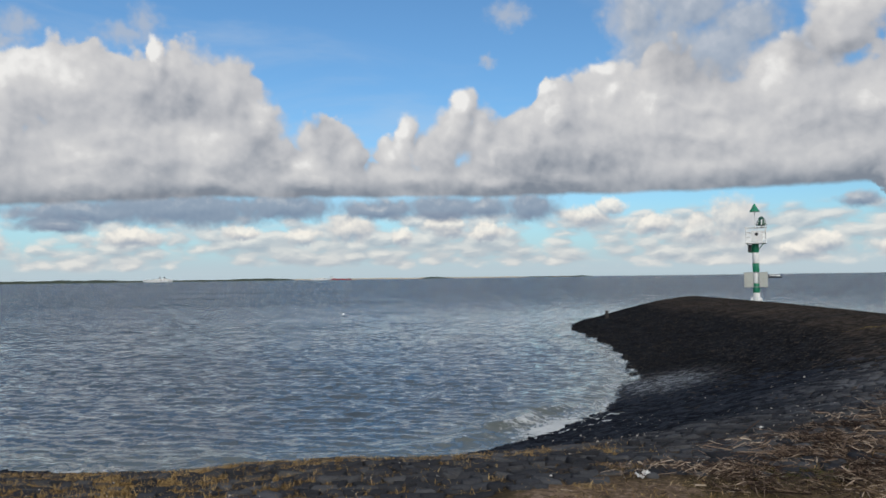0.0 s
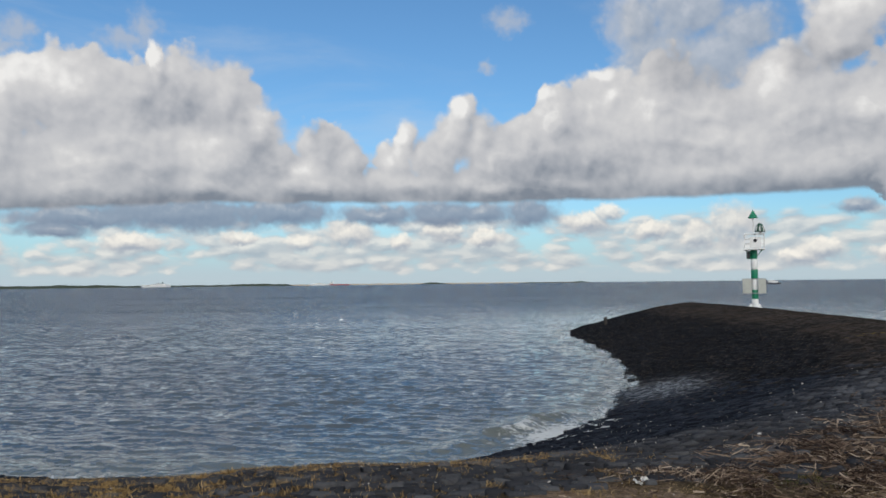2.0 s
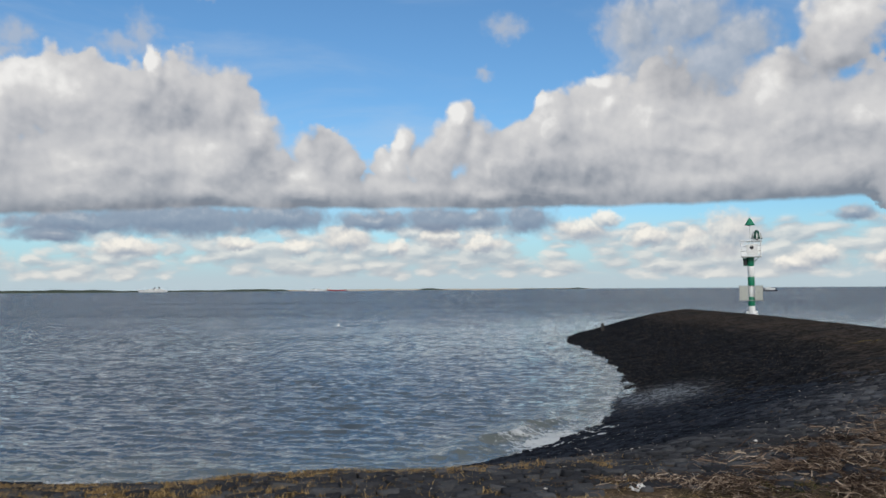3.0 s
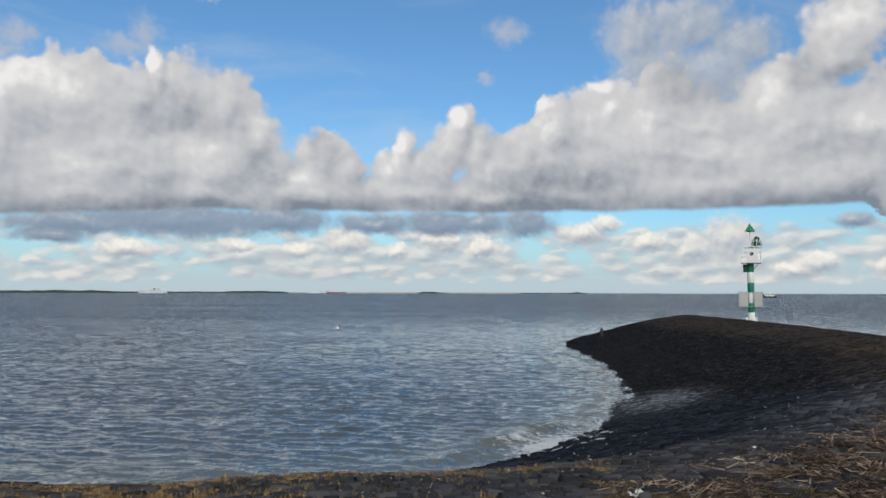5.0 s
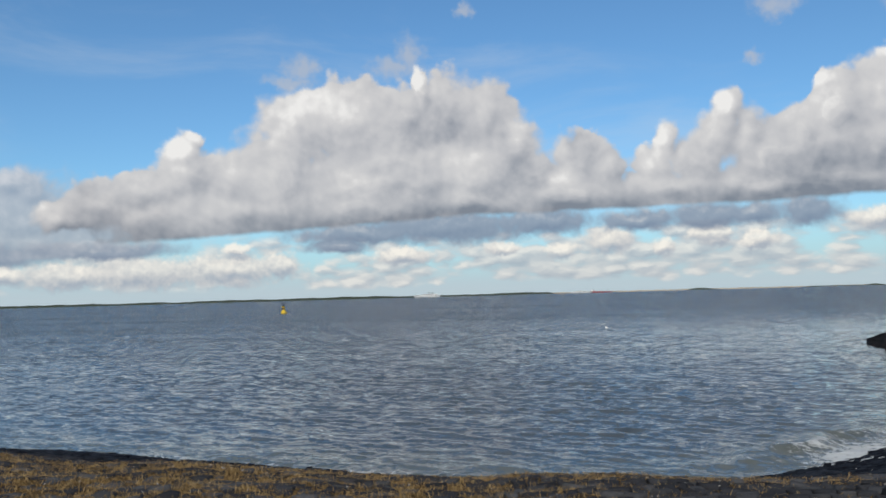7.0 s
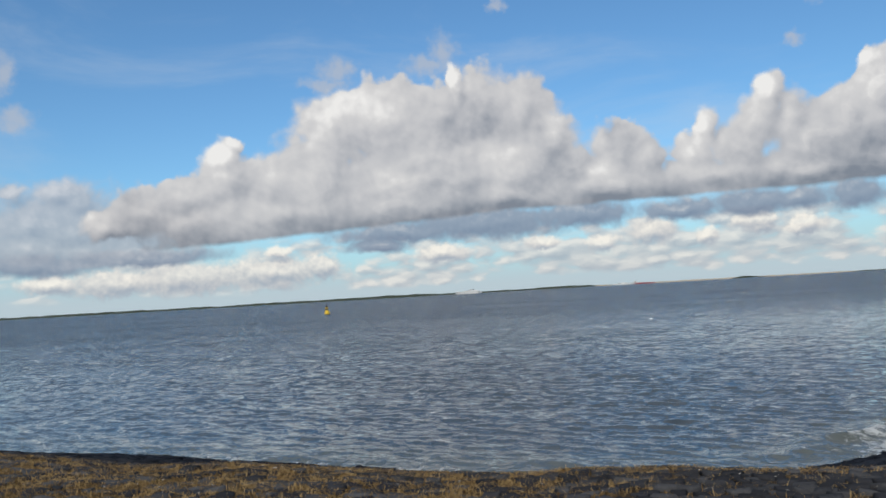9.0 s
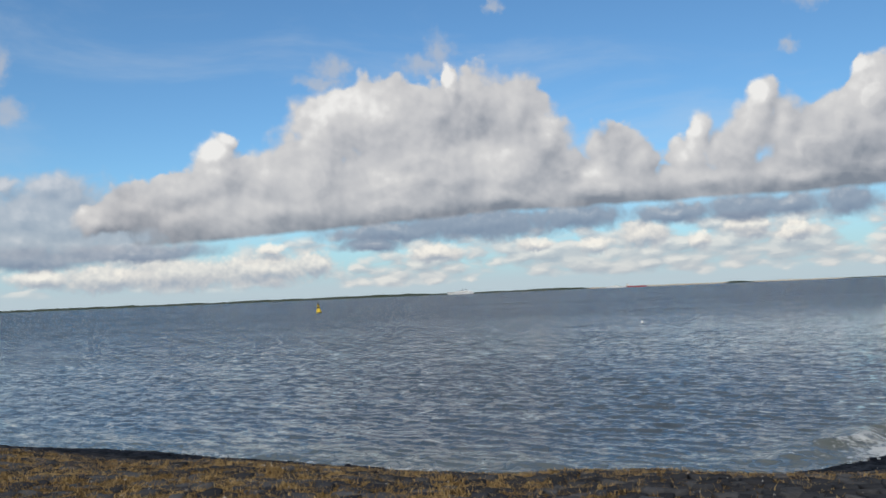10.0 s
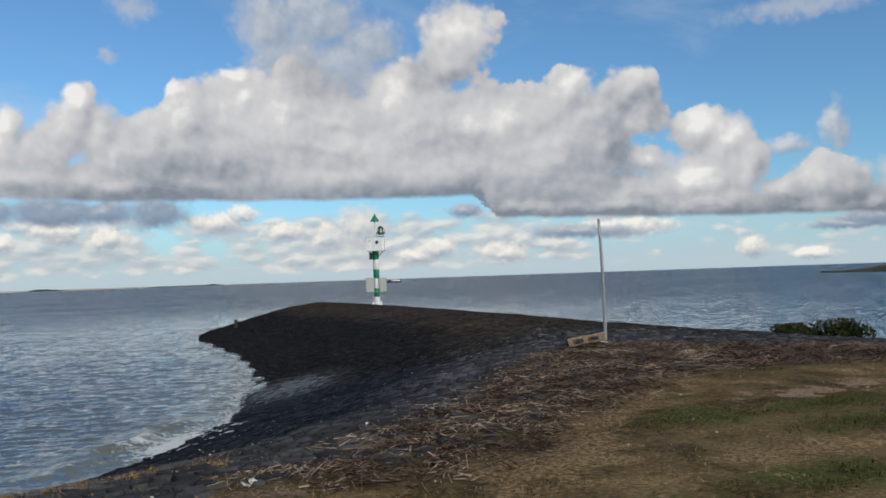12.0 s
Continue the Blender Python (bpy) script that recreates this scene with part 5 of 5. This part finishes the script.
def build_stones():
    top = new("stone_revetment")
    tagged(top, "sloping revetment of dark set basalt stones", "revetment", kind="structure")
    c, rnd = stone_cells()
    near = (c[:, 0] > -3.4) & (c[:, 0] < 4.6) & (c[:, 1] > 6.2) & (c[:, 1] < 9.2)
    pick = np.where(near)[0][:300]
    far = np.setdiff1d(np.arange(len(c)), pick)
    quads = [[a, (a + 1) % 4, 4 + (a + 1) % 4, 4 + a] for a in range(4)] + [[4 + a, 4 + (a + 1) % 4, 8 + (a + 1) % 4, 8 + a] for a in range(4)] + [[8, 9, 10, 11]]

    def field(name, c2, mat, rise, label):
        n = len(c2)
        k = stone_shape(rnd, n, CELL_X, CELL_Y)
        hs = np.maximum(0.006, rise + rnd.normal(0, rise * 0.5, n))
        rot = rnd.normal(0, 0.10, n)
        ca, sa = np.cos(rot)[:, None], np.sin(rot)[:, None]
        tilt = rnd.normal(0, 0.05, (n, 2))
        V = []
        for scale, dz in ((1.0, -0.06), (0.97, 0.55), (0.86, 1.0)):
            ox, oy = k[:, :, 0] * scale, k[:, :, 1] * scale
            wx = c2[:, 0:1] + ox * ca - oy * sa
            wy = c2[:, 1:2] + ox * sa + oy * ca
            wz = height(wx, wy) + np.where(dz < 0, -0.06, dz * hs[:, None] + (ox * tilt[:, 0:1] + oy * tilt[:, 1:2]))
            V.append(np.stack([wx, wy, wz], -1))
        V = np.concatenate(V, 1).reshape(-1, 3)
        i = np.arange(n)[:, None] * 12
        F = np.concatenate([i + q for q in quads], 1).reshape(-1, 4)
        ob = new(name, shape(name, V, F, mat))
        ob.parent = top
        ob["kind"], ob["label"] = "stuff", label

    cf = c[far]
    wob = 0.9 * ripple(cf[:, 0], cf[:, 1], 3.0, 95) + 1.3 * rnd.normal(0, 1, len(cf))
    on_mole = (cf[:, 1] + wob > np.interp(cf[:, 0], [3, 5.2, 8.5, 12.5, 15.5, 30], [26, 22, 16.0, 17.0, 14.0, 10.0]))
    field("stone_field", cf[~on_mole], M_STONE, 0.020, "grey set stones of the foreshore")
    field("mole_stones", cf[on_mole], M_MOLE, 0.008, "dark tar-grouted stones of the mole")
    # the stones nearest the bench, one by one
    kinds = []
    for s in range(14):
        kk = stone_shape(rnd, 1, CELL_X, CELL_Y)[0]
        h = max(0.008, 0.024 + rnd.normal(0, 0.01))
        vs = [(x * sc, y * sc, z) for sc, z in ((1.0, -0.06), (0.97, 0.55 * h), (0.86, h)) for x, y in kk]
        kinds.append(shape("stone", vs, quads, M_STONE))
    for j in pick:
        x, y = c[j]
        gx = (height1(x + 0.15, y) - height1(x - 0.15, y)) / 0.3
        gy = (height1(x, y + 0.15) - height1(x, y - 0.15)) / 0.3
        ob = new("stone", kinds[rnd.randint(14)])
        ob.parent = top
        ob.matrix_basis = pose(x, y, height1(x, y), math.degrees(math.atan(gy)) + rnd.normal(0, 3), -math.degrees(math.atan(gx)) + rnd.normal(0, 3), rnd.normal(0, 6) + 180 * rnd.randint(2))


build_stones()
